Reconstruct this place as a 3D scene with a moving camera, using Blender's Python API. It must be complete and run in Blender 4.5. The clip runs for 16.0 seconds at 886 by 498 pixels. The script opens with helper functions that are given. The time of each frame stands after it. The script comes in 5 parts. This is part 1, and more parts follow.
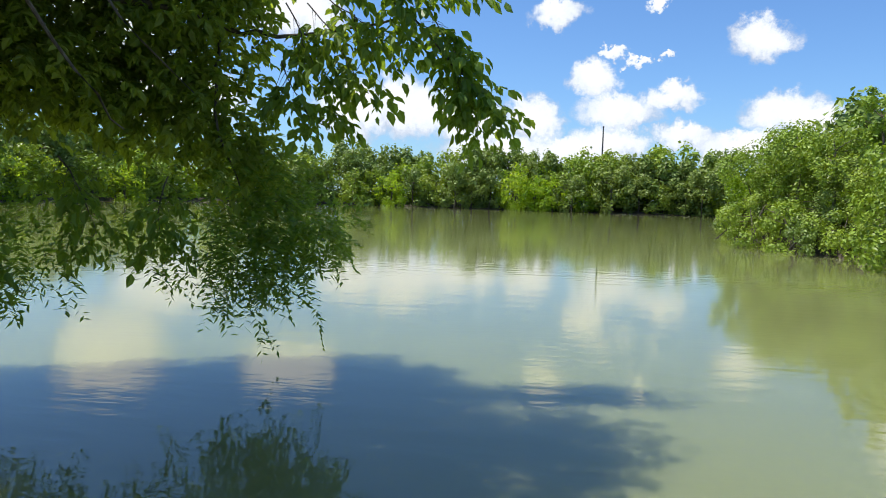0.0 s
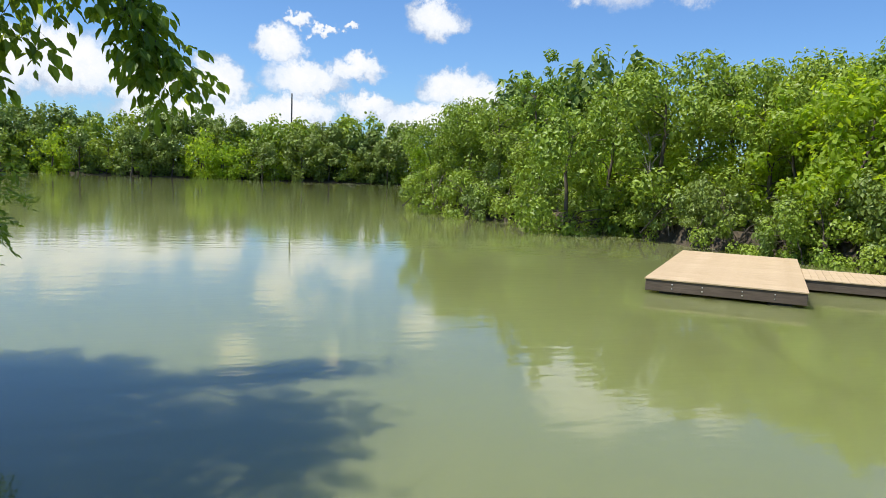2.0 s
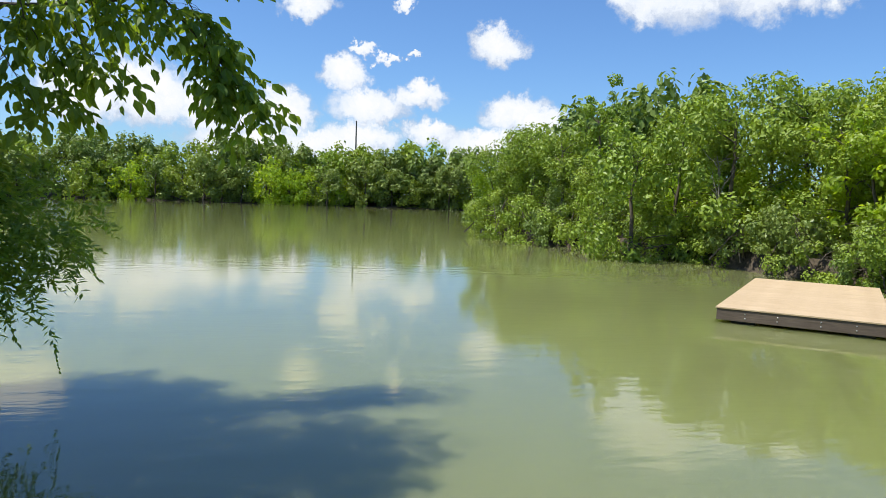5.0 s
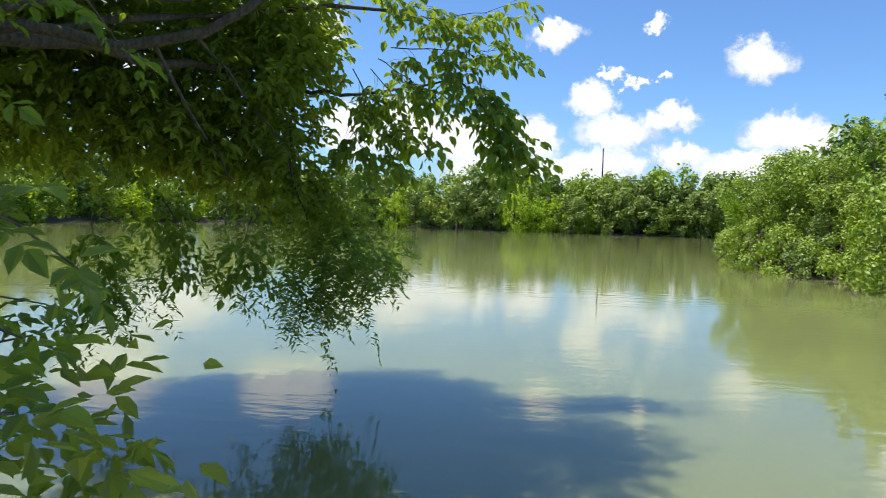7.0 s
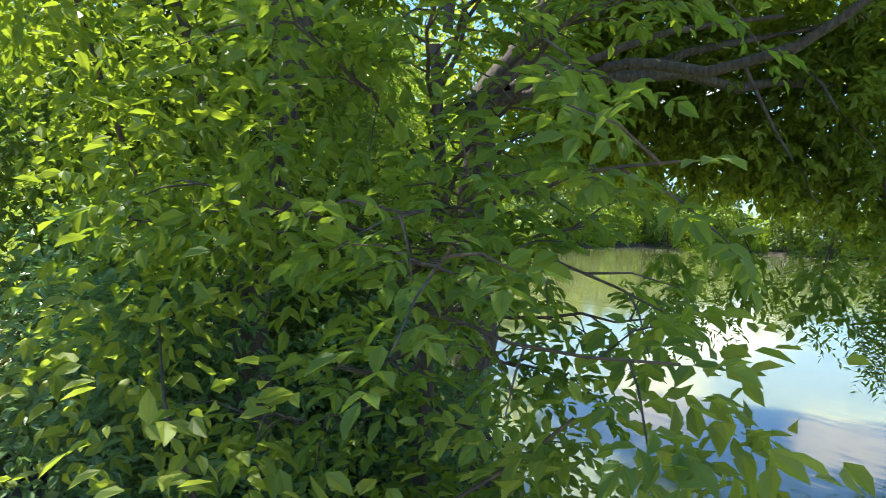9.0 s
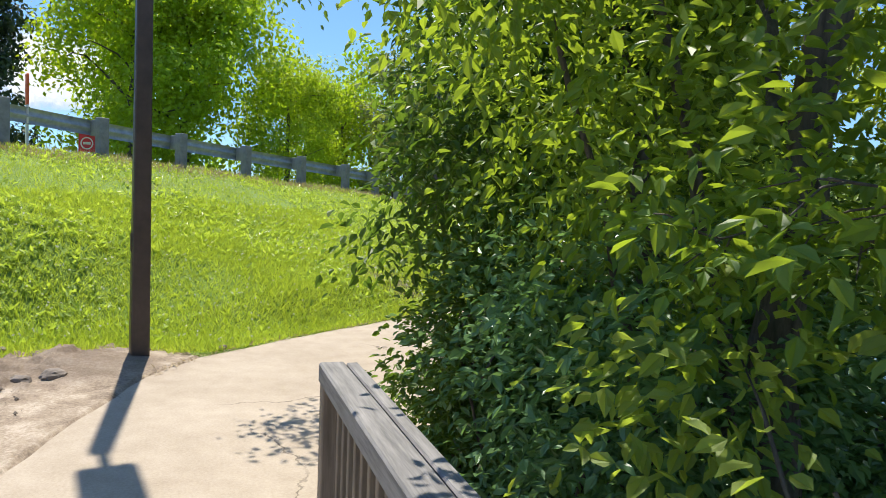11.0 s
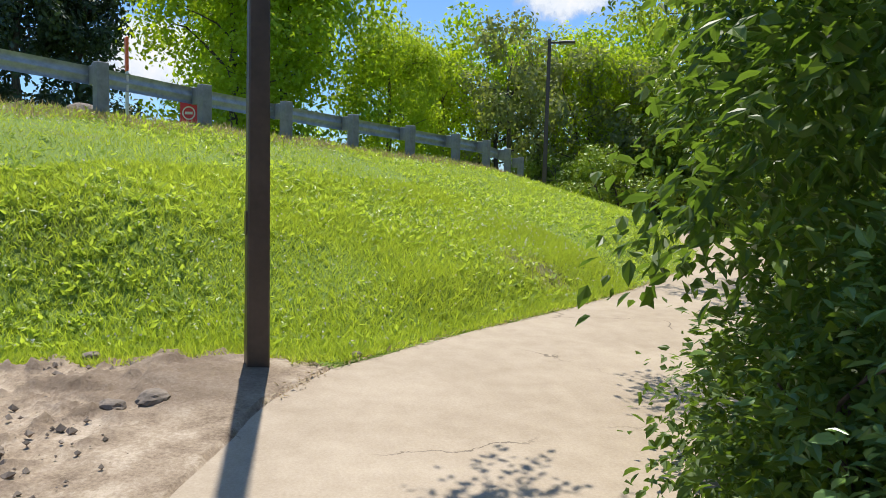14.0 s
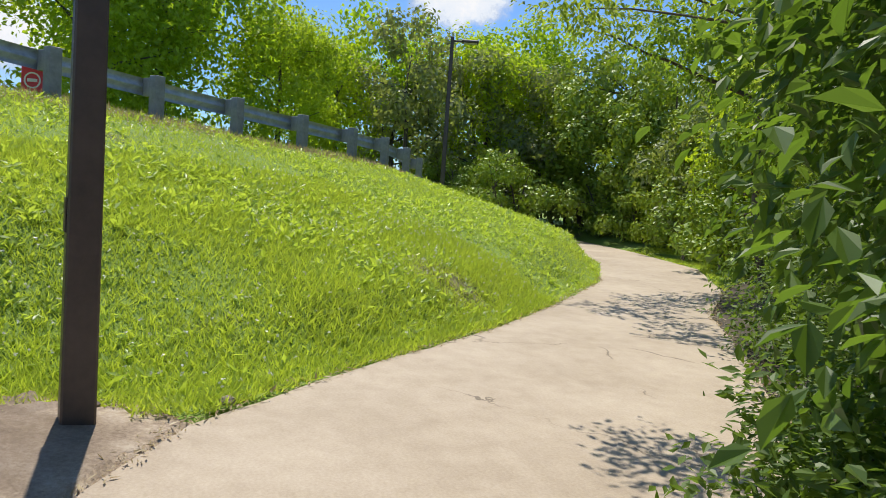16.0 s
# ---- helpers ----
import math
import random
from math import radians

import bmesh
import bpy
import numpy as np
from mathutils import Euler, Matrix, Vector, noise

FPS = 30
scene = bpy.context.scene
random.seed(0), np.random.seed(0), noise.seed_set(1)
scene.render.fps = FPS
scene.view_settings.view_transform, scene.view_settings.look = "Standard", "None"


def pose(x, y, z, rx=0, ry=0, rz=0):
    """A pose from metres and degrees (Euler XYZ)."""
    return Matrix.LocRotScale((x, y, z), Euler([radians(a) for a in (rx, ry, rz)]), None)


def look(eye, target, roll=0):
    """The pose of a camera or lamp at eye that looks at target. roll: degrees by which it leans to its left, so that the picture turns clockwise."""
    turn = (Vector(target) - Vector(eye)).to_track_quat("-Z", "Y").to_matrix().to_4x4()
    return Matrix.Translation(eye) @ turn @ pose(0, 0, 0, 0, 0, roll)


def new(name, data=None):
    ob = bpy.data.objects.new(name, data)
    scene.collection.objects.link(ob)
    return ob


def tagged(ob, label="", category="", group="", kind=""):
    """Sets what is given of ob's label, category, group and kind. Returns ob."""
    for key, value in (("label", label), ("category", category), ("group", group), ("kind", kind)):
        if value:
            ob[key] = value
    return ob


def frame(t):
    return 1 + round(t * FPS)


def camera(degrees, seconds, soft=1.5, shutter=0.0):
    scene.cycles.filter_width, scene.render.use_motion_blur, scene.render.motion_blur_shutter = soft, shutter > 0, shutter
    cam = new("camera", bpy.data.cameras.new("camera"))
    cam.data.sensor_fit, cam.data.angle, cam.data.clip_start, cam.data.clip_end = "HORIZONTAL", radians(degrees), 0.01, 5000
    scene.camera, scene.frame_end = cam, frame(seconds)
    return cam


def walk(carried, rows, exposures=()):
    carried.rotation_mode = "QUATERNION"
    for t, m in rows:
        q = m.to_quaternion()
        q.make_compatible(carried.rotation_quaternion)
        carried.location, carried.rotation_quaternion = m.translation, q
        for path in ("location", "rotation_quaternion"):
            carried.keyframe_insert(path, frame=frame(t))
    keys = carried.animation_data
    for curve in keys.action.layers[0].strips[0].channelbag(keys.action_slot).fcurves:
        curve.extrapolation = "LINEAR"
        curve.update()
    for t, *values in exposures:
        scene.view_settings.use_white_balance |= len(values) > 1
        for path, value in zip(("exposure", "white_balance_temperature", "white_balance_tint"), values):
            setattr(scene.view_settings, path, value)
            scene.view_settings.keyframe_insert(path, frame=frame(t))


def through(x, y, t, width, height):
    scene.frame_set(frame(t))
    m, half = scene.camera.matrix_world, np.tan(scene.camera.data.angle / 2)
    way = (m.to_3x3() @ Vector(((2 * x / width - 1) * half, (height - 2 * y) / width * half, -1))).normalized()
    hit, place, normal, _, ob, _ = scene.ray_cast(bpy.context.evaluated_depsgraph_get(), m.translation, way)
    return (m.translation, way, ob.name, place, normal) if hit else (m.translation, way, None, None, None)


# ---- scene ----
WATER_Z = -0.65

# ---- camera and walk ----
cam = camera(64.2, 16.0, soft=0.6, shutter=0.12)
PATH = [
    (0.0, 0.022, -0.194, 1.460, 6.532, -4.360, -1.820),
    (0.5, -0.054, -0.099, 1.481, 0.000, -4.173, -1.109),
    (1.0, -0.116, -0.040, 1.507, -7.540, -4.945, -0.824),
    (1.5, -0.066, 0.024, 1.483, -14.410, -5.715, -1.632),
    (2.0, -0.074, 0.008, 1.492, -18.126, -6.049, -2.279),
    (2.5, -0.083, -0.003, 1.499, -18.415, -6.169, -2.325),
    (3.0, -0.079, 0.033, 1.509, -17.048, -6.104, -2.307),
    (5.5, -0.164, 0.027, 1.535, -10.211, -3.758, -1.900),
    (6.0, -0.308, -0.137, 1.560, -5.158, -3.469, -1.200),
    (6.5, -0.266, -0.758, 1.572, -0.409, -3.239, -1.400),
    (7.0, -0.376, -1.468, 1.650, 6.469, -2.752, -1.900),
    (7.5, -0.420, -1.437, 1.612, 18.128, -2.151, -2.200),
    (8.0, -0.491, -1.378, 1.574, 31.115, -1.806, -2.300),
    (8.5, -0.527, -1.391, 1.555, 41.759, -2.238, -3.200),
    (9.0, -0.510, -1.561, 1.545, 49.524, -2.470, -3.700),
    (9.5, -0.706, -1.886, 1.547, 54.475, -2.638, -2.300),
    (10.0, -0.923, -1.914, 1.537, 66.819, -1.720, -2.100),
    (12.5, -2.362, -2.257, 1.466, 74.537, -3.453, -1.542),
    (13.0, -2.666, -2.318, 1.485, 76.217, -4.648, -0.495),
    (13.5, -3.017, -2.308, 1.467, 78.261, -5.116, -0.339),
    (14.0, -3.337, -2.317, 1.441, 79.190, -4.877, -1.597),
    (14.5, -3.663, -2.296, 1.440, 78.063, -4.425, -3.428),
    (15.0, -4.027, -2.210, 1.397, 76.384, -3.929, -4.521),
    (15.5, -4.402, -2.201, 1.372, 74.017, -4.047, -4.355),
    (16.0, -4.771, -2.184, 1.369, 70.194, -4.173, -4.123),
]
walk(cam, [(t, pose(x, y, z, 90 + pitch, roll, yaw)) for t, x, y, z, yaw, pitch, roll in PATH],
     exposures=[(0.0, 0.47), (1.5, 0.4), (3.0, 0.38), (6.0, 0.42), (7.0, 0.58), (8.0, 0.95), (8.6, 1.25), (9.0, 1.3), (9.6, 1.1), (10.2, 0.82), (12.3, 0.46), (14.0, 0.36), (16.0, 0.3)])

# ---- world, sun ----
SUN_EL, SUN_AZ = radians(65), radians(-91)
sun_dir = Vector((math.sin(SUN_AZ) * math.cos(SUN_EL), math.cos(SUN_AZ) * math.cos(SUN_EL), math.sin(SUN_EL)))


class Nodes:
    """Short hand for building a node tree."""

    def __init__(self, tree):
        self.t = tree
        tree.nodes.clear()

    def add(self, kind, inputs=None, **props):
        n = self.t.nodes.new(kind)
        for k, v in props.items():
            setattr(n, k, v)
        for k, v in (inputs or {}).items():
            if isinstance(v, bpy.types.NodeSocket):
                self.t.links.new(v, n.inputs[k])
            else:
                n.inputs[k].default_value = v
        return n

    def math(self, op, a, b=0.0, c=0.0, clamp=False):
        return self.add("ShaderNodeMath", {0: a, 1: b, 2: c}, operation=op, use_clamp=clamp).outputs[0]

    def noise(self, vec, scale, detail=4.0, rough=0.55):
        return self.add("ShaderNodeTexNoise", {"Vector": vec, "Scale": scale, "Detail": detail, "Roughness": rough})

    def ramp(self, fac, stops):
        n = self.add("ShaderNodeValToRGB", {"Fac": fac})
        el = n.color_ramp.elements
        while len(el) < len(stops):
            el.new(0.5)
        for e, (p, c) in zip(el, stops):
            e.position, e.color = p, (*c, 1)
        return n.outputs[0]

    def mix(self, fac, a, b, blend="MIX"):
        n = self.add("ShaderNodeMix", data_type="RGBA", blend_type=blend)
        for i, v in ((0, fac), (6, a), (7, b)):
            if isinstance(v, bpy.types.NodeSocket):
                self.t.links.new(v, n.inputs[i])
            else:
                n.inputs[i].default_value = v if i == 0 else (*v, 1)
        return n.outputs[2]


# cumulus clouds: azimuth from +y towards +x, elevation, half width, half height, all in degrees
CLOUDS = [
    (5.7, 9.2, 2.0, 1.5), (7.4, 6.9, 3.6, 1.5), (11.1, 7.7, 1.9, 1.1), (12.0, 4.9, 2.4, 1.2), (6.5, 4.6, 3.4, 1.4),
    (17.2, 12.2, 2.5, 1.6), (18.6, 6.6, 3.2, 1.9), (21.0, 5.6, 2.4, 1.6), (0.3, 6.2, 2.8, 1.9), (-5.0, 6.0, 3.6, 2.2),
    (-2.5, 3.6, 5.0, 1.6), (16.0, 4.2, 4.0, 1.3), (3.0, 4.0, 4.0, 1.2), (-9.6, 6.8, 3.6, 2.6), (-14.0, 6.4, 3.4, 2.4), (7.0, 11.2, 1.1, 0.5), (8.6, 10.5, 0.9, 0.4), (10.2, 11.0, 0.6, 0.25),
    (31.2, 16.8, 5.0, 3.7), (36.2, 15.6, 2.8, 2.8), (28.0, 15.6, 3.0, 2.2), (40.0, 16.0, 3.4, 2.2), (2.2, 14.2, 2.2, 1.0), (9.8, 15.0, 0.9, 0.5), (41.0, 15.0, 1.2, 0.6),
    (-18.7, 13.7, 4.0, 2.4), (-31.5, 12.0, 4.5, 3.5), (-27.0, 7.0, 5.0, 3.0), (-69.6, 15.6, 4.0, 2.6),
    (-100.0, 9.0, 6.0, 3.0), (60.0, 20.0, 8.0, 4.0), (120.0, 25.0, 12.0, 6.0), (170.0, 20.0, 10.0, 5.0), (-140.0, 22.0, 10.0, 5.0),
    (10.0, 42.0, 7.0, 4.0), (55.0, 55.0, 9.0, 6.0), (-40.0, 33.0, 6.0, 3.0),
]


def build_world():
    w = bpy.data.worlds.new("sky")
    w.use_nodes = True
    scene.world = w
    n = Nodes(w.node_tree)
    sky = n.add("ShaderNodeTexSky", sky_type="NISHITA", sun_disc=False, sun_elevation=SUN_EL, sun_rotation=SUN_AZ, air_density=1.0, dust_density=0.6, ozone_density=2.5)
    co = n.add("ShaderNodeTexCoord").outputs["Generated"]
    big = n.noise(co, 9.0, 3.0).outputs["Color"]
    fine = n.noise(co, 46.0, 7.0, 0.65).outputs["Color"]
    v = n.add("ShaderNodeVectorMath", {0: big, 1: (0.5, 0.5, 0.5)}, operation="SUBTRACT").outputs[0]
    v = n.add("ShaderNodeVectorMath", {0: v, 1: (0.07, 0.07, 0.05), 2: co}, operation="MULTIPLY_ADD").outputs[0]
    u = n.add("ShaderNodeVectorMath", {0: fine, 1: (0.5, 0.5, 0.5)}, operation="SUBTRACT").outputs[0]
    v = n.add("ShaderNodeVectorMath", {0: u, 1: (0.05, 0.05, 0.05), 2: v}, operation="MULTIPLY_ADD").outputs[0]
    s = n.add("ShaderNodeSeparateXYZ", {0: v}).outputs
    deg = 180 / math.pi
    az = n.math("MULTIPLY", n.math("ARCTAN2", s[0], s[1]), deg)
    el = n.math("MULTIPLY", n.math("ARCSINE", s[2]), deg)
    top = None
    low = None
    for a, e, cw, ch in CLOUDS:
        p = n.math("DIVIDE", n.math("SUBTRACT", az, a), cw)
        q = n.math("DIVIDE", n.math("SUBTRACT", el, e), ch)
        d = n.math("SUBTRACT", 1.0, n.math("ADD", n.math("MULTIPLY", p, p), n.math("MULTIPLY", q, q)))
        sh = n.math("MULTIPLY_ADD", q, 0.3, 0.5)
        sh = n.math("MULTIPLY", sh, n.math("MAXIMUM", d, 0.0))
        top = d if top is None else n.math("MAXIMUM", top, d)
        low = sh if low is None else n.math("MAXIMUM", low, sh)
    mask = n.add("ShaderNodeMapRange", {"Value": top, "From Min": -0.3, "From Max": 0.62}, interpolation_type="SMOOTHSTEP").outputs[0]
    lit = n.math("ADD", n.math("MULTIPLY", low, 0.8), n.math("MULTIPLY", n.noise(v, 30.0, 5.0, 0.65).outputs["Fac"], 0.75))
    white = n.ramp(lit, [(0.34, (4.6, 5.3, 6.6)), (0.58, (7.4, 7.9, 8.7)), (0.82, (8.6, 8.6, 8.8))])
    bluer = n.mix(1.0, sky.outputs[0], (0.74, 1.02, 1.36), "MULTIPLY")
    col = n.mix(mask, bluer, white)
    bg = n.add("ShaderNodeBackground", {"Color": col, "Strength": 0.09})
    n.add("ShaderNodeOutputWorld", {0: bg.outputs[0]})


build_world()
sun = new("sun", bpy.data.lights.new("sun", "SUN"))
sun.data.energy, sun.data.angle, sun.data.color = 4.6, radians(0.53), (1.0, 0.95, 0.86)
sun.matrix_world = look(sun_dir * 100, (0, 0, 0))


# ---- materials ----
def material(name):
    m = bpy.data.materials.new(name)
    m.use_nodes = True
    return m, Nodes(m.node_tree)


def finish(n, color, rough=0.7, metal=0.0, bump=None, strength=0.3, dist=0.01, spec=0.5):
    ins = {"Base Color": color, "Roughness": rough, "Metallic": metal, "Specular IOR Level": spec}
    if bump is not None:
        ins["Normal"] = n.add("ShaderNodeBump", {"Height": bump, "Strength": strength, "Distance": dist}).outputs[0]
    b = n.add("ShaderNodeBsdfPrincipled", ins)
    n.add("ShaderNodeOutputMaterial", {0: b.outputs[0]})
    return b


def where(n):
    return n.add("ShaderNodeNewGeometry").outputs["Position"]


def leaf_material(name, dark, light, rough=0.45, through=0.45, glow=(1.25, 1.25, 0.5)):
    """Leaves: each with its own shade of green, shining faintly, and letting sun through."""
    m, n = material(name)
    isl = n.add("ShaderNodeNewGeometry").outputs["Random Per Island"]
    tree = n.add("ShaderNodeObjectInfo").outputs["Random"]
    patch = n.noise(where(n), 0.9, 2.0).outputs["Fac"]
    f = n.math("ADD", n.math("MULTIPLY", isl, 0.55), n.math("MULTIPLY", patch, 0.45))
    col = n.mix(f, dark, light)
    col = n.mix(n.math("MULTIPLY", tree, 0.35), col, (light[0] * 1.15, light[1] * 0.95, light[2]))
    b = n.add("ShaderNodeBsdfPrincipled", {"Base Color": col, "Roughness": rough, "Specular IOR Level": 0.4})
    tr = n.add("ShaderNodeBsdfTranslucent", {"Color": n.mix(1.0, col, glow, "MULTIPLY")})
    mixs = n.add("ShaderNodeMixShader", {0: through, 1: b.outputs[0], 2: tr.outputs[0]})
    n.add("ShaderNodeOutputMaterial", {0: mixs.outputs[0]})
    return m


M = {}
M["leaf_near"] = leaf_material("leaf_near", (0.10, 0.165, 0.036), (0.265, 0.35, 0.072), through=0.62, glow=(1.8, 1.7, 0.65))
# Lighter, bluer green: sky light on the glossy leaves is put into the colour.
M["leaf_shrub_lit"] = leaf_material("leaf_shrub_lit", (0.09, 0.19, 0.08), (0.22, 0.37, 0.15), rough=0.26, through=0.4, glow=(1.3, 1.3, 0.7))
# Sapling green, lightened further: sun patches are put into the leaf colour.
M["leaf_young"] = leaf_material("leaf_young", (0.14, 0.23, 0.045), (0.32, 0.43, 0.10), through=0.6, glow=(1.6, 1.5, 0.6))
# Darker greens: the shade along the footpath thicket is put into the leaf colour.
M["leaf_shaded"] = leaf_material("leaf_shaded", (0.05, 0.10, 0.02), (0.14, 0.23, 0.042), through=0.5, glow=(1.5, 1.45, 0.6))
M["leaf_mid"] = leaf_material("leaf_mid", (0.08, 0.165, 0.03), (0.21, 0.35, 0.065), through=0.55, glow=(2.0, 1.6, 0.5))
M["dry_blade"] = leaf_material("dry_blade", (0.30, 0.24, 0.12), (0.48, 0.40, 0.24), through=0.3, glow=(1.1, 1.0, 0.8))
M["clover"] = leaf_material("clover", (0.55, 0.58, 0.48), (0.75, 0.76, 0.68), through=0.2, glow=(1, 1, 0.9))
M["leaf_bank"] = leaf_material("leaf_bank", (0.06, 0.115, 0.014), (0.34, 0.48, 0.055), through=0.25, glow=(1.5, 1.4, 0.5))
M["leaf_bright"] = leaf_material("leaf_bright", (0.15, 0.26, 0.025), (0.34, 0.48, 0.05), through=0.58, glow=(1.8, 1.65, 0.5))
M["leaf_far"] = leaf_material("leaf_far", (0.07, 0.12, 0.025), (0.25, 0.35, 0.07), through=0.25)
M["leaf_grey"] = leaf_material("leaf_grey", (0.17, 0.21, 0.08), (0.30, 0.36, 0.15), through=0.45)
M["leaf_cedar"] = leaf_material("leaf_cedar", (0.03, 0.055, 0.03), (0.07, 0.11, 0.06), through=0.2)
M["leaf_weed"] = leaf_material("leaf_weed", (0.10, 0.22, 0.03), (0.50, 0.64, 0.16), rough=0.38, through=0.5, glow=(1.5, 1.4, 0.5))
M["grass_blade"] = leaf_material("grass_blade", (0.11, 0.22, 0.028), (0.50, 0.62, 0.13), rough=0.5, through=0.5, glow=(1.5, 1.4, 0.5))


def bark_material(name, a, b):
    m, n = material(name)
    co = n.add("ShaderNodeTexCoord").outputs["Object"]
    st = n.add("ShaderNodeMapping", {"Vector": co, "Scale": (14, 14, 2.5)}).outputs[0]
    f = n.noise(st, 2.0, 6.0, 0.65).outputs["Fac"]
    finish(n, n.ramp(f, [(0.3, a), (0.7, b)]), 0.9, bump=f, strength=0.7, dist=0.02)
    return m


M["bark"] = bark_material("bark", (0.045, 0.035, 0.026), (0.17, 0.14, 0.11))
M["dead_wood"] = bark_material("dead_wood", (0.16, 0.14, 0.12), (0.36, 0.33, 0.29))


def make_ground():
    m, n = material("ground_soil")
    p = where(n)
    f = n.noise(p, 0.55, 5.0).outputs["Fac"]
    g = n.noise(p, 9.0, 6.0, 0.65).outputs["Fac"]
    col = n.mix(n.math("MULTIPLY_ADD", g, 0.6, 0.1), (0.11, 0.18, 0.025), (0.24, 0.33, 0.05))
    thin = n.add("ShaderNodeMapRange", {"Value": f, "From Min": 0.60, "From Max": 0.72}).outputs[0]
    col = n.mix(n.math("MULTIPLY", thin, 0.7), col, (0.17, 0.13, 0.08))
    off = n.add("ShaderNodeVectorMath", {0: p, 1: (-12.6, 0.9, 0.55)}, operation="SUBTRACT").outputs[0]
    dist = n.math("ADD", n.add("ShaderNodeVectorMath", {0: off}, operation="LENGTH").outputs[1], n.math("MULTIPLY", g, 0.9))
    bare = n.add("ShaderNodeMapRange", {"Value": dist, "From Min": 0.9, "From Max": 1.3, "To Min": 1.0, "To Max": 0.0}).outputs[0]
    col = n.mix(n.math("MULTIPLY", bare, 0.7), col, (0.16, 0.11, 0.06))
    zz = n.math("ADD", n.add("ShaderNodeSeparateXYZ", {0: p}).outputs[2], n.math("MULTIPLY_ADD", f, 0.16, -0.08))
    damp = n.add("ShaderNodeMapRange", {"Value": zz, "From Min": 0.02, "From Max": 0.10}).outputs[0]
    across = n.add("ShaderNodeVectorMath", {0: p, 1: (0.76, 0.65, 0.0)}, operation="DOT_PRODUCT").outputs[1]
    slope = n.add("ShaderNodeMapRange", {"Value": n.math("ADD", across, n.math("MULTIPLY", g, 0.5)), "From Min": -7.0, "From Max": -6.7, "To Min": 1.0, "To Max": 0.0}).outputs[0]
    damp = n.math("MAXIMUM", damp, slope)
    col = n.mix(damp, n.ramp(g, [(0.3, (0.03, 0.023, 0.015)), (0.7, (0.10, 0.078, 0.05))]), col)
    finish(n, col, 0.95, bump=g, strength=0.6, dist=0.04)
    M["ground"] = m
    m, n = material("bare_dirt")
    p = where(n)
    f = n.noise(p, 3.0, 6.0, 0.6).outputs["Fac"]
    g = n.noise(p, 38.0, 6.0, 0.7).outputs["Fac"]
    col = n.ramp(n.math("ADD", n.math("MULTIPLY", f, 0.6), n.math("MULTIPLY", g, 0.4)), [(0.36, (0.17, 0.12, 0.08)), (0.5, (0.37, 0.285, 0.20)), (0.62, (0.56, 0.46, 0.35))])
    dust = n.add("ShaderNodeMapRange", {"Value": n.math("ADD", n.add("ShaderNodeSeparateXYZ", {0: p}).outputs[2], n.math("MULTIPLY", f, 0.02)), "From Min": 0.02, "From Max": 0.05}).outputs[0]
    col = n.mix(n.math("MULTIPLY", dust, 0.62), col, (0.15, 0.105, 0.07))
    finish(n, col, 0.95, bump=g, strength=0.7, dist=0.03)
    M["dirt"] = m
    m, n = material("shore_mud")
    p = where(n)
    g = n.noise(p, 6.0, 6.0, 0.7).outputs["Fac"]
    finish(n, n.ramp(g, [(0.3, (0.05, 0.038, 0.025)), (0.7, (0.15, 0.12, 0.08))]), 0.9, bump=g, strength=0.8, dist=0.05)
    M["mud"] = m
    m, n = material("concrete")
    p = where(n)
    f = n.noise(p, 0.7, 4.0).outputs["Fac"]
    g = n.noise(p, 55.0, 6.0, 0.7).outputs["Fac"]
    k = n.noise(p, 4.5, 6.0, 0.65).outputs["Fac"]
    t = n.math("ADD", n.math("MULTIPLY", f, 0.34), n.math("ADD", n.math("MULTIPLY", g, 0.36), n.math("MULTIPLY", k, 0.3)))
    col = n.ramp(t, [(0.36, (0.29, 0.225, 0.155)), (0.5, (0.385, 0.31, 0.225)), (0.64, (0.47, 0.39, 0.295))])
    wv = n.add("ShaderNodeVectorMath", {0: n.noise(p, 2.2, 5.0, 0.6).outputs["Color"], 1: (0.5, 0.5, 0.0), 2: p}, operation="MULTIPLY_ADD").outputs[0]
    vor = n.add("ShaderNodeTexVoronoi", {"Vector": wv, "Scale": 0.42}, feature="DISTANCE_TO_EDGE").outputs["Distance"]
    crack = n.add("ShaderNodeMapRange", {"Value": vor, "From Min": 0.0015, "From Max": 0.0045, "To Min": 1.0, "To Max": 0.0}).outputs[0]
    crack = n.math("MULTIPLY", crack, n.add("ShaderNodeMapRange", {"Value": n.noise(p, 0.8, 3.0).outputs["Fac"], "From Min": 0.48, "From Max": 0.56}).outputs[0])
    col = n.mix(n.math("MULTIPLY", crack, 0.75), col, (0.10, 0.075, 0.05))
    speck = n.add("ShaderNodeMapRange", {"Value": n.noise(p, 140.0, 2.0).outputs["Fac"], "From Min": 0.66, "From Max": 0.74}).outputs[0]
    col = n.mix(n.math("MULTIPLY", speck, 0.35), col, (0.16, 0.12, 0.09))
    finish(n, col, 0.85, bump=n.math("SUBTRACT", g, crack), strength=0.3, dist=0.005)
    M["concrete"] = m
    m, n = material("pond_water")
    p = where(n)
    st = n.add("ShaderNodeMapping", {"Vector": p, "Scale": (0.45, 1.4, 1.0)}).outputs[0]
    a = n.math("ADD", n.noise(st, 2.2, 3.0, 0.5).outputs["Fac"], n.math("MULTIPLY", n.noise(st, 7.0, 2.0, 0.5).outputs["Fac"], 0.3))
    b = n.noise(p, 0.16, 2.0).outputs["Fac"]
    h = n.math("MULTIPLY", a, n.math("MULTIPLY_ADD", b, 1.2, 0.1))
    c = n.noise(p, 0.05, 3.0).outputs["Fac"]
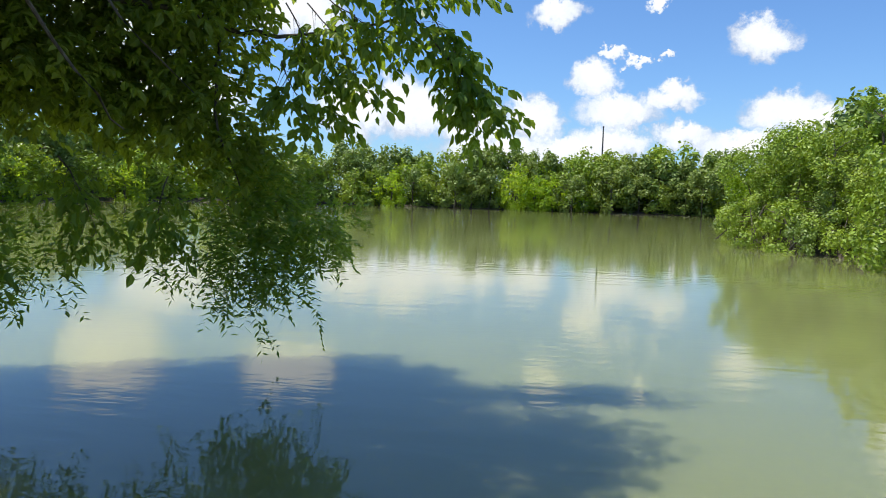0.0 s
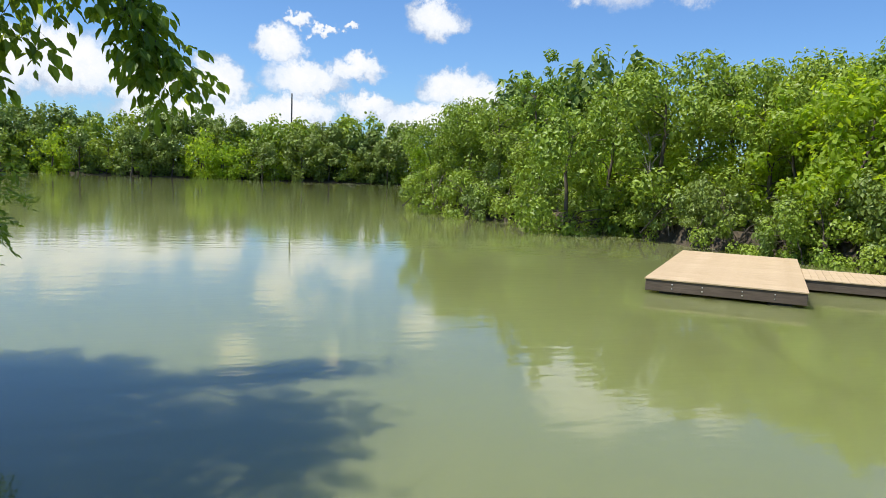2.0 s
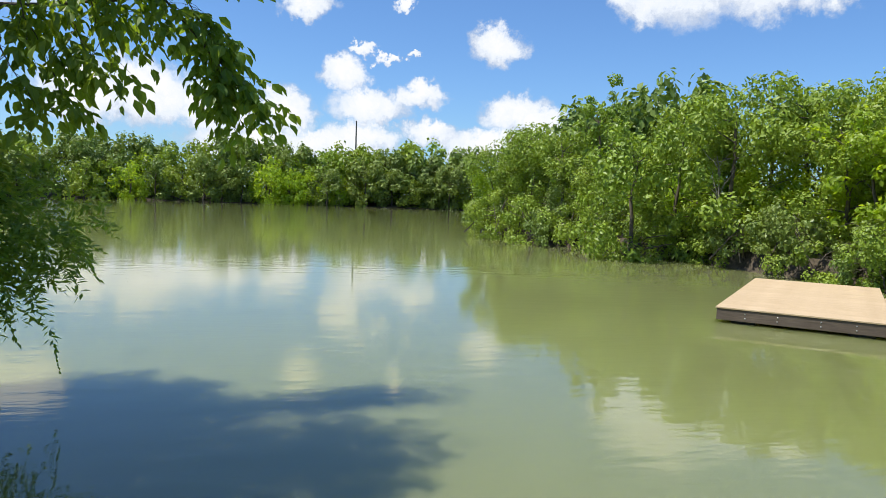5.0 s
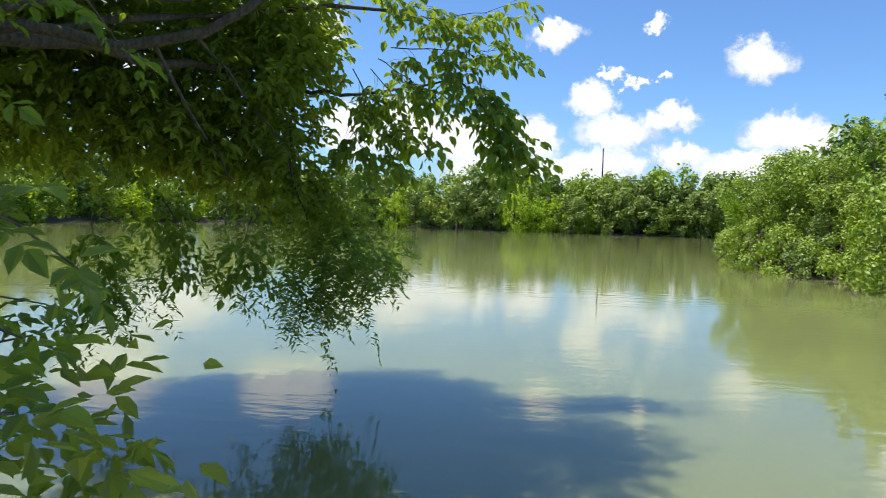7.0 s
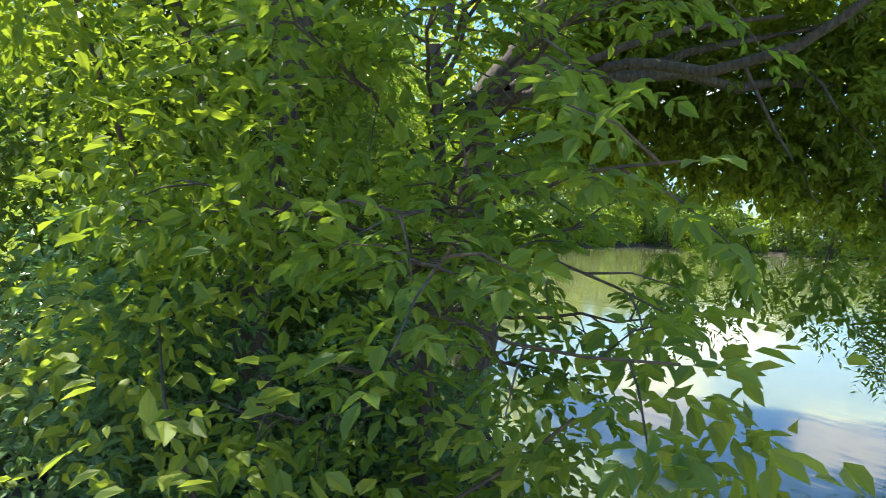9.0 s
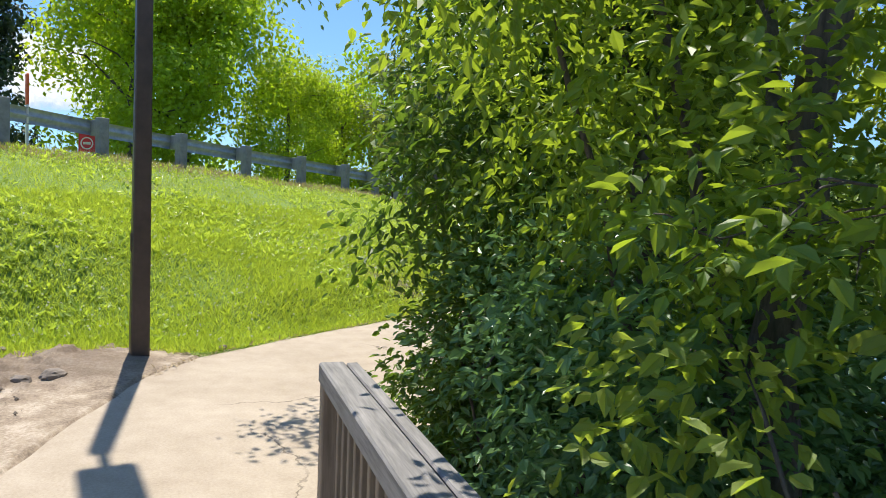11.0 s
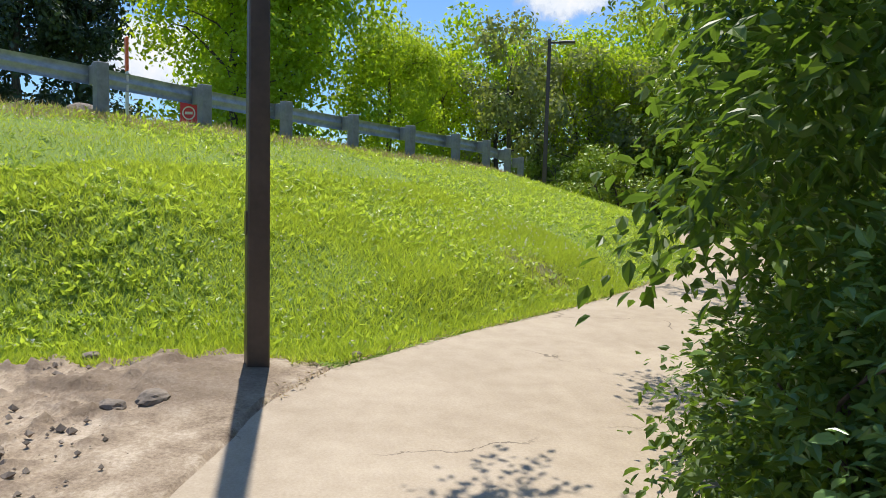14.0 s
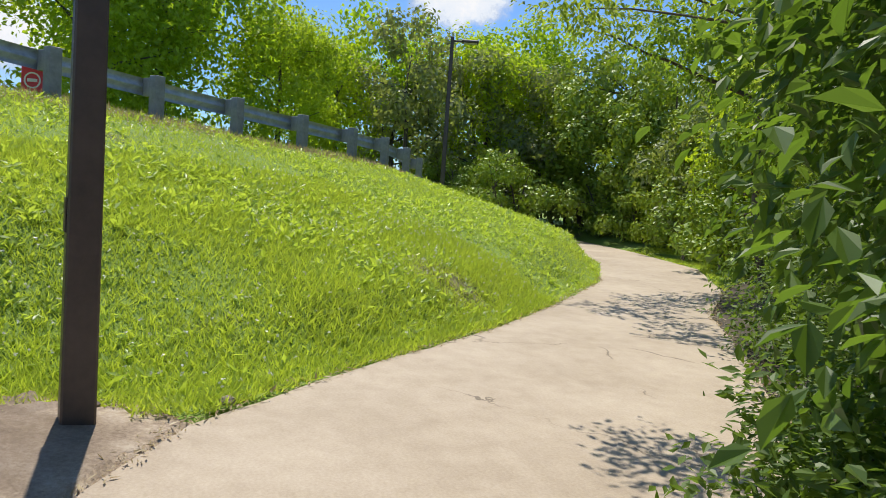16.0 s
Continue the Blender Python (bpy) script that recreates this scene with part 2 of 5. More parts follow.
    col = n.mix(c, (0.17, 0.19, 0.066), (0.22, 0.24, 0.10))
    nor = n.add("ShaderNodeBump", {"Height": h, "Strength": 0.10, "Distance": 0.06}).outputs[0]
    bs = n.add("ShaderNodeBsdfPrincipled", {"Base Color": col, "Subsurface Weight": 0.9, "Subsurface Radius": (1.0, 1.0, 0.8), "Subsurface Scale": 2.4, "Roughness": 0.03, "IOR": 1.5, "Specular IOR Level": 0.55, "Normal": nor})
    n.add("ShaderNodeOutputMaterial", {0: bs.outputs[0]})
    M["water"] = m


make_ground()


def wood_material(name, a, b, along=(1.2, 22, 22), rough=0.8):
    m, n = material(name)
    co = n.add("ShaderNodeTexCoord").outputs["Object"]
    rnd = n.add("ShaderNodeObjectInfo").outputs["Random"]
    st = n.add("ShaderNodeMapping", {"Vector": co, "Scale": along}).outputs[0]
    st = n.add("ShaderNodeVectorMath", {0: st, 1: rnd}, operation="ADD").outputs[0]
    f = n.noise(st, 2.2, 7.0, 0.7).outputs["Fac"]
    k = n.noise(co, 2.5, 3.0).outputs["Fac"]
    t = n.math("ADD", n.math("MULTIPLY", f, 0.65), n.math("MULTIPLY_ADD", k, 0.3, n.math("MULTIPLY", rnd, 0.06)))
    finish(n, n.ramp(t, [(0.3, a), (0.68, b)]), rough, bump=f, strength=0.6, dist=0.006)
    return m


M["wood_grey"] = wood_material("wood_grey", (0.03, 0.029, 0.028), (0.36, 0.335, 0.31), along=(1.0, 16, 16))
M["wood_brown"] = wood_material("wood_brown", (0.11, 0.085, 0.06), (0.34, 0.27, 0.20), along=(16, 16, 1.2))
M["wood_dark"] = wood_material("wood_dark", (0.05, 0.036, 0.027), (0.17, 0.13, 0.095))
M["wood_deck"] = wood_material("wood_deck", (0.38, 0.27, 0.15), (0.60, 0.46, 0.29))


def plain(name, col, rough, metal=0.0, var=0.25, scale=6.0):
    m, n = material(name)
    f = n.noise(n.add("ShaderNodeTexCoord").outputs["Object"], scale, 6.0, 0.65).outputs["Fac"]
    lo = tuple(c * (1 - var) for c in col)
    hi = tuple(min(1, c * (1 + var)) for c in col)
    finish(n, n.ramp(f, [(0.3, lo), (0.7, hi)]), rough, metal, bump=f, strength=0.12, dist=0.004)
    return m


M["galvanised"] = plain("galvanised", (0.40, 0.43, 0.44), 0.55, 0.4)
M["block"] = plain("weathered_block", (0.25, 0.25, 0.25), 0.8)
M["brown_paint"] = plain("brown_paint", (0.075, 0.052, 0.04), 0.42)
M["orange"] = plain("orange_plastic", (0.75, 0.13, 0.03), 0.45)
M["white"] = plain("white_plastic", (0.72, 0.70, 0.64), 0.5, var=0.12)
M["red"] = plain("red_sign", (0.62, 0.03, 0.04), 0.4, var=0.1)
M["stone"] = plain("stone", (0.21, 0.17, 0.135), 0.9, var=0.4, scale=14.0)
M["asphalt"] = plain("asphalt", (0.06, 0.06, 0.06), 0.9, var=0.3, scale=20.0)
M["dark_metal"] = plain("dark_metal", (0.03, 0.03, 0.03), 0.5)
M["bolt"] = plain("bolt_steel", (0.5, 0.5, 0.5), 0.35, 0.9)

# ---- building helpers ----
rng = np.random.default_rng(7)


def mesh_from(name, verts, faces, mat, smooth=False):
    """A mesh from arrays; every face has the same number of corners."""
    verts, faces = np.asarray(verts, dtype=np.float32), np.asarray(faces, dtype=np.int32)
    me = bpy.data.meshes.new(name)
    me.vertices.add(len(verts))
    me.vertices.foreach_set("co", verts.ravel())
    k = faces.shape[1]
    me.loops.add(faces.size)
    me.loops.foreach_set("vertex_index", faces.ravel())
    me.polygons.add(len(faces))
    me.polygons.foreach_set("loop_start", np.arange(0, faces.size, k, dtype=np.int32))
    me.polygons.foreach_set("loop_total", np.full(len(faces), k, dtype=np.int32))
    me.polygons.foreach_set("use_smooth", np.full(len(faces), smooth))
    me.update(calc_edges=True)
    me.materials.append(mat)
    return me


def part(name, bm, mat, parent=None, label="", smooth=False):
    """Links a bmesh, or a finished mesh, as one object under a thing or a part."""
    if isinstance(bm, bmesh.types.BMesh):
        me = bpy.data.meshes.new(name)
        bm.to_mesh(me)
        bm.free()
        me.materials.append(mat)
        if smooth:
            me.polygons.foreach_set("use_smooth", np.ones(len(me.polygons), dtype=bool))
    else:
        me = bm
    ob = new(name, me)
    if parent is not None:
        ob.parent = parent
    return tagged(ob, label=label)


def box(bm, lo, hi, bevel=0.0, m=None):
    """A box between two corners, its edges rounded, laid by the matrix m."""
    r = bmesh.ops.create_cube(bm, size=1.0)["verts"]
    lo, hi = Vector(lo), Vector(hi)
    for v in r:
        v.co = Vector((lo[i] + (v.co[i] + 0.5) * (hi[i] - lo[i]) for i in range(3)))
    if bevel:
        es = list({e for v in r for e in v.link_edges})
        out = bmesh.ops.bevel(bm, geom=es, offset=bevel, segments=1, affect="EDGES")
        r = list({v for f in out["faces"] for v in f.verts} | {v for v in r if v.is_valid})
    if m is not None:
        bmesh.ops.transform(bm, matrix=m, verts=r)
    return r


def boxes(*specs):
    bm = bmesh.new()
    for s in specs:
        box(bm, *s)
    return bm


def thing(name, at, label, category, group="", turn=0.0, kind=""):
    ob = new(name)
    ob.matrix_basis = pose(*at, 0, 0, turn)
    ob.empty_display_size = 0.2
    return tagged(ob, label, category, group, kind)


def tubes(lines, sides=6):
    """Tapered tubes along polylines: each line is a list of (point, radius). Returns vertices and quads."""
    vs, fs = [], []
    for line in lines:
        pts = [Vector(p) for p, _ in line]
        base = len(vs)
        for i, (p, r) in enumerate(line):
            d = (pts[min(i + 1, len(pts) - 1)] - pts[max(i - 1, 0)]).normalized()
            a = d.orthogonal().normalized()
            b = d.cross(a)
            for k in range(sides):
                t = 2 * math.pi * k / sides
                vs.append(tuple(pts[i] + (a * math.cos(t) + b * math.sin(t)) * r))
        for i in range(len(line) - 1):
            for k in range(sides):
                q = base + i * sides
                fs.append((q + k, q + (k + 1) % sides, q + sides + (k + 1) % sides, q + sides + k))
    return vs, fs


def unit(v):
    return v / np.maximum(np.linalg.norm(v, axis=-1, keepdims=True), 1e-9)


def limb_line(a, b, r0, r1, bend=0.25, steps=6):
    a, b = np.array(a, float), np.array(b, float)
    off = rng.normal(size=3) * np.linalg.norm(b - a) * bend * 0.4
    out = []
    for i in range(steps + 1):
        t = i / steps
        p = a + (b - a) * t + off * math.sin(t * math.pi) + rng.normal(size=3) * 0.01 * np.linalg.norm(b - a)
        out.append((tuple(p), r0 + (r1 - r0) * t))
    return out


def leaves(pos, way, size, wide=0.5, fold=0.25, fine=True, up=None):
    """Folded leaves at pos, pointing along way; six corners if fine, else four."""
    n = len(pos)
    up = unit(rng.normal(size=(n, 3)) * 0.55 + np.array([0, 0, 1.0])) if up is None else up
    side = unit(np.cross(way, up))
    nor = np.cross(side, way)
    size = np.asarray(size).reshape(-1, 1) * np.ones((n, 1))
    w = size * wide * 0.5
    if fine:
        cols = [pos, pos + way * size * 0.3 + side * w + nor * w * fold, pos + way * size * 0.66 + side * w * 0.78 + nor * w * fold,
                pos + way * size - nor * size * 0.12, pos + way * size * 0.66 - side * w * 0.78 + nor * w * fold, pos + way * size * 0.3 - side * w + nor * w * fold]
        v = np.stack(cols, 1).reshape(-1, 3)
        i = np.arange(n)[:, None] * 6
        f = np.concatenate([i + np.array([0, 1, 2, 3]), i + np.array([0, 3, 4, 5])], 1).reshape(-1, 4)
    else:
        cols = [pos, pos + way * size * 0.45 + side * w + nor * w * fold, pos + way * size, pos + way * size * 0.45 - side * w + nor * w * fold]
        v = np.stack(cols, 1).reshape(-1, 3)
        f = np.arange(n)[:, None] * 4 + np.array([0, 1, 2, 3])
    return v, f


def twigs(base, way, length, per, size, wide=0.5, spread=0.8, droop=0.35, fine=True, jitter=0.03):
    """Leaves set alternately along straight twigs."""
    n = len(base)
    t = (np.arange(per) + 0.6) / per
    length = np.asarray(length).reshape(-1, 1, 1) * np.ones((n, 1, 1))
    pos = base[:, None, :] + way[:, None, :] * length * t[None, :, None] - np.array([0, 0, 1.0]) * (length * 0.25 * t[None, :, None] ** 2)
    pos = pos + rng.normal(size=pos.shape) * jitter
    side = unit(np.cross(way, np.array([0, 0, 1.0]) + rng.normal(size=(n, 3)) * 0.3))
    sgn = np.where(np.arange(per) % 2 == 0, 1.0, -1.0)[None, :, None]
    d = way[:, None, :] * 0.6 + side[:, None, :] * sgn * spread + np.array([0, 0, -droop]) + rng.normal(size=pos.shape) * 0.28
    sz = size * rng.uniform(0.65, 1.25, size=(n, per))
    return leaves(pos.reshape(-1, 3), unit(d.reshape(-1, 3)), sz.ravel(), wide, fine=fine)


def compound(pos, way, size, pairs=2, wide=0.5, flop=0.3):
    """Pinnate leaves: opposite leaflets and one at the tip, lying in one drooping plane."""
    n = len(pos)
    up = unit(rng.normal(size=(n, 3)) * 0.38 + np.array([0, 0, 1.0]))
    side = unit(np.cross(way, up))
    size = size * rng.uniform(0.7, 1.25, (n, 1))
    at, to, sz = [pos + way * size * 1.5], [way + np.array([0, 0, -flop])], [size * 1.1]
    for k in range(pairs):
        for sg in (1, -1):
            at.append(pos + way * size * (0.45 + 0.75 * k))
            to.append(way * 0.5 + side * sg + np.array([0, 0, -flop * 0.8]) + rng.normal(size=(n, 3)) * 0.15)
            sz.append(size * rng.uniform(0.8, 1.05, (n, 1)))
    up = unit(np.concatenate([up] * len(at)) + rng.normal(size=(n * len(at), 3)) * 0.22)
    return leaves(np.concatenate(at), unit(np.concatenate(to)), np.concatenate(sz).ravel(), wide, up=up)


def bough(start, end, nodes, reach=0.3, thick=0.012, bare=0.3):
    """A thin bough with side twigs: its tubes, and the feet and ways of its leaves."""
    line = limb_line(start, end, thick, thick * 0.25, 0.14, 8)
    pts = np.array([p for p, _ in line])
    lines, feet, ways = [line], [pts[-1]], [unit(pts[-1] - pts[-2])]
    for j in range(nodes):
        t = (bare + (1 - bare) * (j + rng.uniform(0, 0.8)) / nodes) * 8
        i = min(int(t), 7)
        p = pts[i] + (pts[i + 1] - pts[i]) * (t - i)
        d = unit(pts[i + 1] - pts[i])
        side = unit(np.cross(d, np.array([0, 0, 1.0]) + rng.normal(size=3) * 0.5)) * (1 if j % 2 else -1)
        w = unit(d * 0.7 + side * 0.9 + rng.normal(size=3) * 0.25)
        q = p + w * reach * rng.uniform(0.5, 1.2) + np.array([0, 0, -0.15 * reach])
        lines.append([(tuple(p), thick * 0.35), (tuple((p + q) / 2 + np.array([0, 0, 0.02])), thick * 0.25), (tuple(q), thick * 0.15)])
        cross = unit(np.cross(w, np.array([0, 0, 1.0])))
        for k, sg in ((0.4, 1), (0.65, -1), (0.85, 1), (1.0, 0)):
            feet.append(p + (q - p) * k)
            ways.append(unit(w * 0.6 + cross * sg * 0.8 + rng.normal(size=3) * 0.2 + np.array([0, 0, -0.2])))
    return lines, np.array(feet), np.array(ways)


def in_ellipsoids(blobs, n, shell=0.45):
    """Points near the surface of ellipsoids (centre, radii), and the way outwards."""
    vol = np.array([b[1][0] * b[1][1] * b[1][2] for b in blobs]) ** 0.75
    pick = rng.choice(len(blobs), size=n, p=vol / vol.sum())
    c = np.array([b[0] for b in blobs])[pick]
    r = np.array([b[1] for b in blobs])[pick]
    d = unit(rng.normal(size=(n, 3)))
    q = rng.uniform(0, 1, size=(n, 1)) ** shell
    return c + d * r * q, unit(d / r)


def join(lists):
    vs, fs, k = [], [], 0
    for v, f in lists:
        v, f = np.asarray(v, dtype=np.float32), np.asarray(f)
        vs.append(v)
        fs.append(f + k)
        k += len(v)
    return np.concatenate(vs), np.concatenate(fs)


# ---- ground, pond, path ----
POND = np.array([(-5.4, 2.0), (-3.0, 1.7), (2, 1.5), (6, 1.6), (11, 3), (15, 6.0), (17.3, 9.8), (17.2, 14.2), (16.7, 18.0), (15.8, 21.0), (16.2, 25.4), (15.0, 28.0), (12.4, 33.4),
                 (11.2, 39.0), (14, 44), (24, 60), (32, 85), (35, 114), (20, 117), (3, 114), (-14, 117), (-32, 114), (-50, 105), (-58, 80), (-48, 52), (-36, 33), (-27, 23), (-18, 14), (-12.2, 8.4), (-9, 5.0)])
WALKWAY = np.array([(4, -4.3), (-3, -3.6), (-6.08, -3.03), (-8.04, -2.57), (-8.87, -2.1), (-9.75, -1.22), (-11.78, 1.13), (-13.16, 2.5), (-16.2, 5.2), (-20, 7.6), (-25, 9.4), (-33, 11.0),
                    (-33, 13.6), (-25, 12), (-19.5, 10.2), (-15.2, 7.2), (-12.6, 4.7), (-10.2, 3.1), (-8.1, 1.5), (-5.95, -0.15), (-4.7, -1.3), (-1.5, -1.3), (-1.3, 0.9), (4, 0.9)])
DIRT = np.array([(-6.0, -3.0), (-8.04, -2.55), (-8.87, -2.1), (-9.25, -2.3), (-9.5, -2.9), (-9.2, -3.6), (-9.3, -4.3), (-8.9, -5.2), (-7.8, -6.4), (-6, -7.2), (-3, -7.6), (0, -7), (2, -4.4), (-3, -3.6)])


def signed(poly, x, y):
    """Distance to a polygon's edge, positive outside."""
    p = np.stack([np.ravel(x), np.ravel(y)], 1)
    best = np.full(len(p), 1e9)
    inside = np.zeros(len(p), dtype=bool)
    for a, b in zip(poly, np.roll(poly, -1, 0)):
        ab = b - a
        t = np.clip(((p - a) @ ab) / (ab @ ab), 0, 1)
        best = np.minimum(best, np.linalg.norm(p - a - t[:, None] * ab, axis=1))
        cross = (a[1] > p[:, 1]) != (b[1] > p[:, 1])
        xi = a[0] + (p[:, 1] - a[1]) / (ab[1] if abs(ab[1]) > 1e-9 else 1e-9) * ab[0]
        inside ^= cross & (p[:, 0] < xi)
    return np.where(inside, -best, best).reshape(np.shape(x))


RAIL_O, RAIL_U, RAIL_S = np.array([-17.27, -4.22]), np.array([-0.65, 0.76]), np.array([0.76, 0.65])


def smooth01(t):
    t = np.clip(t, 0, 1)
    return t * t * (3 - 2 * t)


def wobble(x, y):
    return np.sin(x * 1.3 + 2 * np.sin(y * 0.7)) * np.cos(y * 1.1 + 1.5 * np.sin(x * 0.5)) * 0.5 + np.sin(x * 3.1 + y * 2.3) * 0.2


def height(x, y):
    """The ground's height."""
    x, y = np.asarray(x, dtype=float), np.asarray(y, dtype=float)
    d = signed(POND, x, y)
    z = np.where(d < 0, -0.72 + np.maximum(d * 0.4, -1.3), -0.72 + 0.69 * smooth01(d / 1.3))
    z = z + np.where(y > 12, np.clip(d - 1.5, 0, 30) * 0.045, 0)
    u = (x - RAIL_O[0]) * RAIL_U[0] + (y - RAIL_O[1]) * RAIL_U[1]
    s = (x - RAIL_O[0]) * RAIL_S[0] + (y - RAIL_O[1]) * RAIL_S[1]
    bend = np.where(u > 6, 0.035 * (u - 6) ** 2, 0)
    s = s + bend
    toe = np.interp(u, [-30, -6, -5.4, -4.3, -3.4, 60], [6.0, 6.0, 6.3, 7.3, 8.1, 8.1])
    top = np.interp(u, [-60, -12, 0, 9.5, 16, 26, 40], [2.9, 2.75, 2.5, 2.12, 1.6, 0.7, 0.4])
    q = np.clip(1 - (s + 0.0) / toe, 0, 1.0)
    hill = top * (q * 0.86 + 0.14 * np.sin(q * math.pi / 2))
    hill = np.where(s < 0, top, hill)
    z = np.maximum(z, np.where(d > 0, hill - 0.03 + 0.05 * wobble(x, y) * np.clip(hill * 3, 0, 1), -9))
    w = signed(WALKWAY, x, y)
    k = smooth01((w - 0.02) / 0.9)
    z = np.where(d > 0, z * k + (1 - k) * np.minimum(z, -0.035), z)
    g = smooth01((signed(DIRT, x, y) + 0.3) / 2.8)
    return np.where(d > 0, z * g + (1 - g) * np.minimum(z, -0.03), z)


def axis(lo, hi, fine_lo, fine_hi, step):
    inner = np.arange(fine_lo, fine_hi + step / 2, step)
    out, s, v = [], step, fine_hi
    while v < hi:
        s *= 1.22
        v += s
        out.append(v)
    back, s, v = [], step, fine_lo
    while v > lo:
        s *= 1.22
        v -= s
        back.append(v)
    return np.concatenate([back[::-1], inner, out])


def build_ground():
    xs, ys = axis(-1500, 1500, -34, 20, 0.35), axis(-1500, 1800, -14, 40, 0.35)
    gx, gy = np.meshgrid(xs, ys)
    v = np.stack([gx, gy, height(gx, gy)], -1).reshape(-1, 3)
    nx = len(xs)
    i = (np.arange(len(ys) - 1)[:, None] * nx + np.arange(nx - 1)[None, :]).ravel()
    f = np.stack([i, i + 1, i + nx + 1, i + nx], 1)
    ob = part("ground", mesh_from("ground", v, f, M["ground"], True), M["ground"])
    tagged(ob, "uneven grassy earth bank round the pond", "ground", kind="structure")


def sheet(name, poly, z_top, thick, mat, label, category, rough_edge=0.0, step=0.5):
    """A slab over a polygon with a slightly broken edge."""
    ring = []
    for a, b in zip(poly, np.roll(poly, -1, 0)):
        k = max(1, int(np.linalg.norm(b - a) / step))
        for j in range(k):
            p = a + (b - a) * j / k
            ring.append(p + rng.normal(size=2) * rough_edge)
    bm = bmesh.new()
    vs = [bm.verts.new((p[0], p[1], z_top)) for p in ring]
    face = bm.faces.new(vs)
    if face.normal.z < 0:
        face.normal_flip()
    low = bmesh.ops.extrude_face_region(bm, geom=[face])
    for v in low["geom"]:
        if isinstance(v, bmesh.types.BMVert):
            v.co.z = z_top - thick
    bmesh.ops.recalc_face_normals(bm, faces=bm.faces)
    bmesh.ops.triangulate(bm, faces=bm.faces)
    return tagged(part(name, bm, mat), label, category, kind="structure")


build_ground()
bm = bmesh.new()
vs = [bm.verts.new((x, y, WATER_Z)) for x, y in ((-150, -5), (150, -5), (150, 200), (-150, 200))]
bm.faces.new(vs)
tagged(part("water", bm, M["water"]), "calm murky olive green pond water with faint ripples", "water", kind="structure")
sheet("pavement", WALKWAY, 0.0, 0.12, M["concrete"], "tan weathered concrete footpath with fine cracks", "path", 0.012, 0.3)


def build_dirt():
    n = 280
    xs, ys = np.linspace(-10, 2, n), np.linspace(-8, -1.8, n)
    gx, gy = np.meshgrid(xs, ys)
    d = signed(DIRT, gx, gy) + 0.12 * wobble(gx * 3, gy * 3)
    w = signed(WALKWAY, gx, gy)
    lump = np.array([noise.fractal(Vector((a * 3.4, b * 3.4, 0.3)), 0.7, 2.0, 6) for a, b in zip(gx.ravel(), gy.ravel())]).reshape(gx.shape)
    fine = np.array([noise.fractal(Vector((a * 14, b * 14, 4.3)), 0.6, 2.0, 3) for a, b in zip(gx.ravel(), gy.ravel())]).reshape(gx.shape)
    z = 0.004 + (0.085 * np.clip(lump, -0.15, 1.2) + 0.02 * np.clip(fine, -0.4, 1.0)) * np.clip((w - 0.45) * 1.6, 0.04, 1) + 0.09 * np.exp(-((gx + 8.6) ** 2 + (gy + 3.2) ** 2) / 0.35) - np.clip(d * 0.5, 0, 0.3)
    z = np.where(w < 0.035, -0.025, z)
    v = np.stack([gx, gy, z], -1).reshape(-1, 3)
    i = (np.arange(n - 1)[:, None] * n + np.arange(n - 1)[None, :]).ravel()
    keep = (d.ravel()[i] < 0.3)
    f = np.stack([i, i + 1, i + n + 1, i + n], 1)[keep]
    tagged(part("ground_dirt", mesh_from("ground_dirt", v, f, M["dirt"], True), M["dirt"]), "bare dry brown dirt beside the footpath", "dirt", kind="structure")


build_dirt()

# ---- trees ----


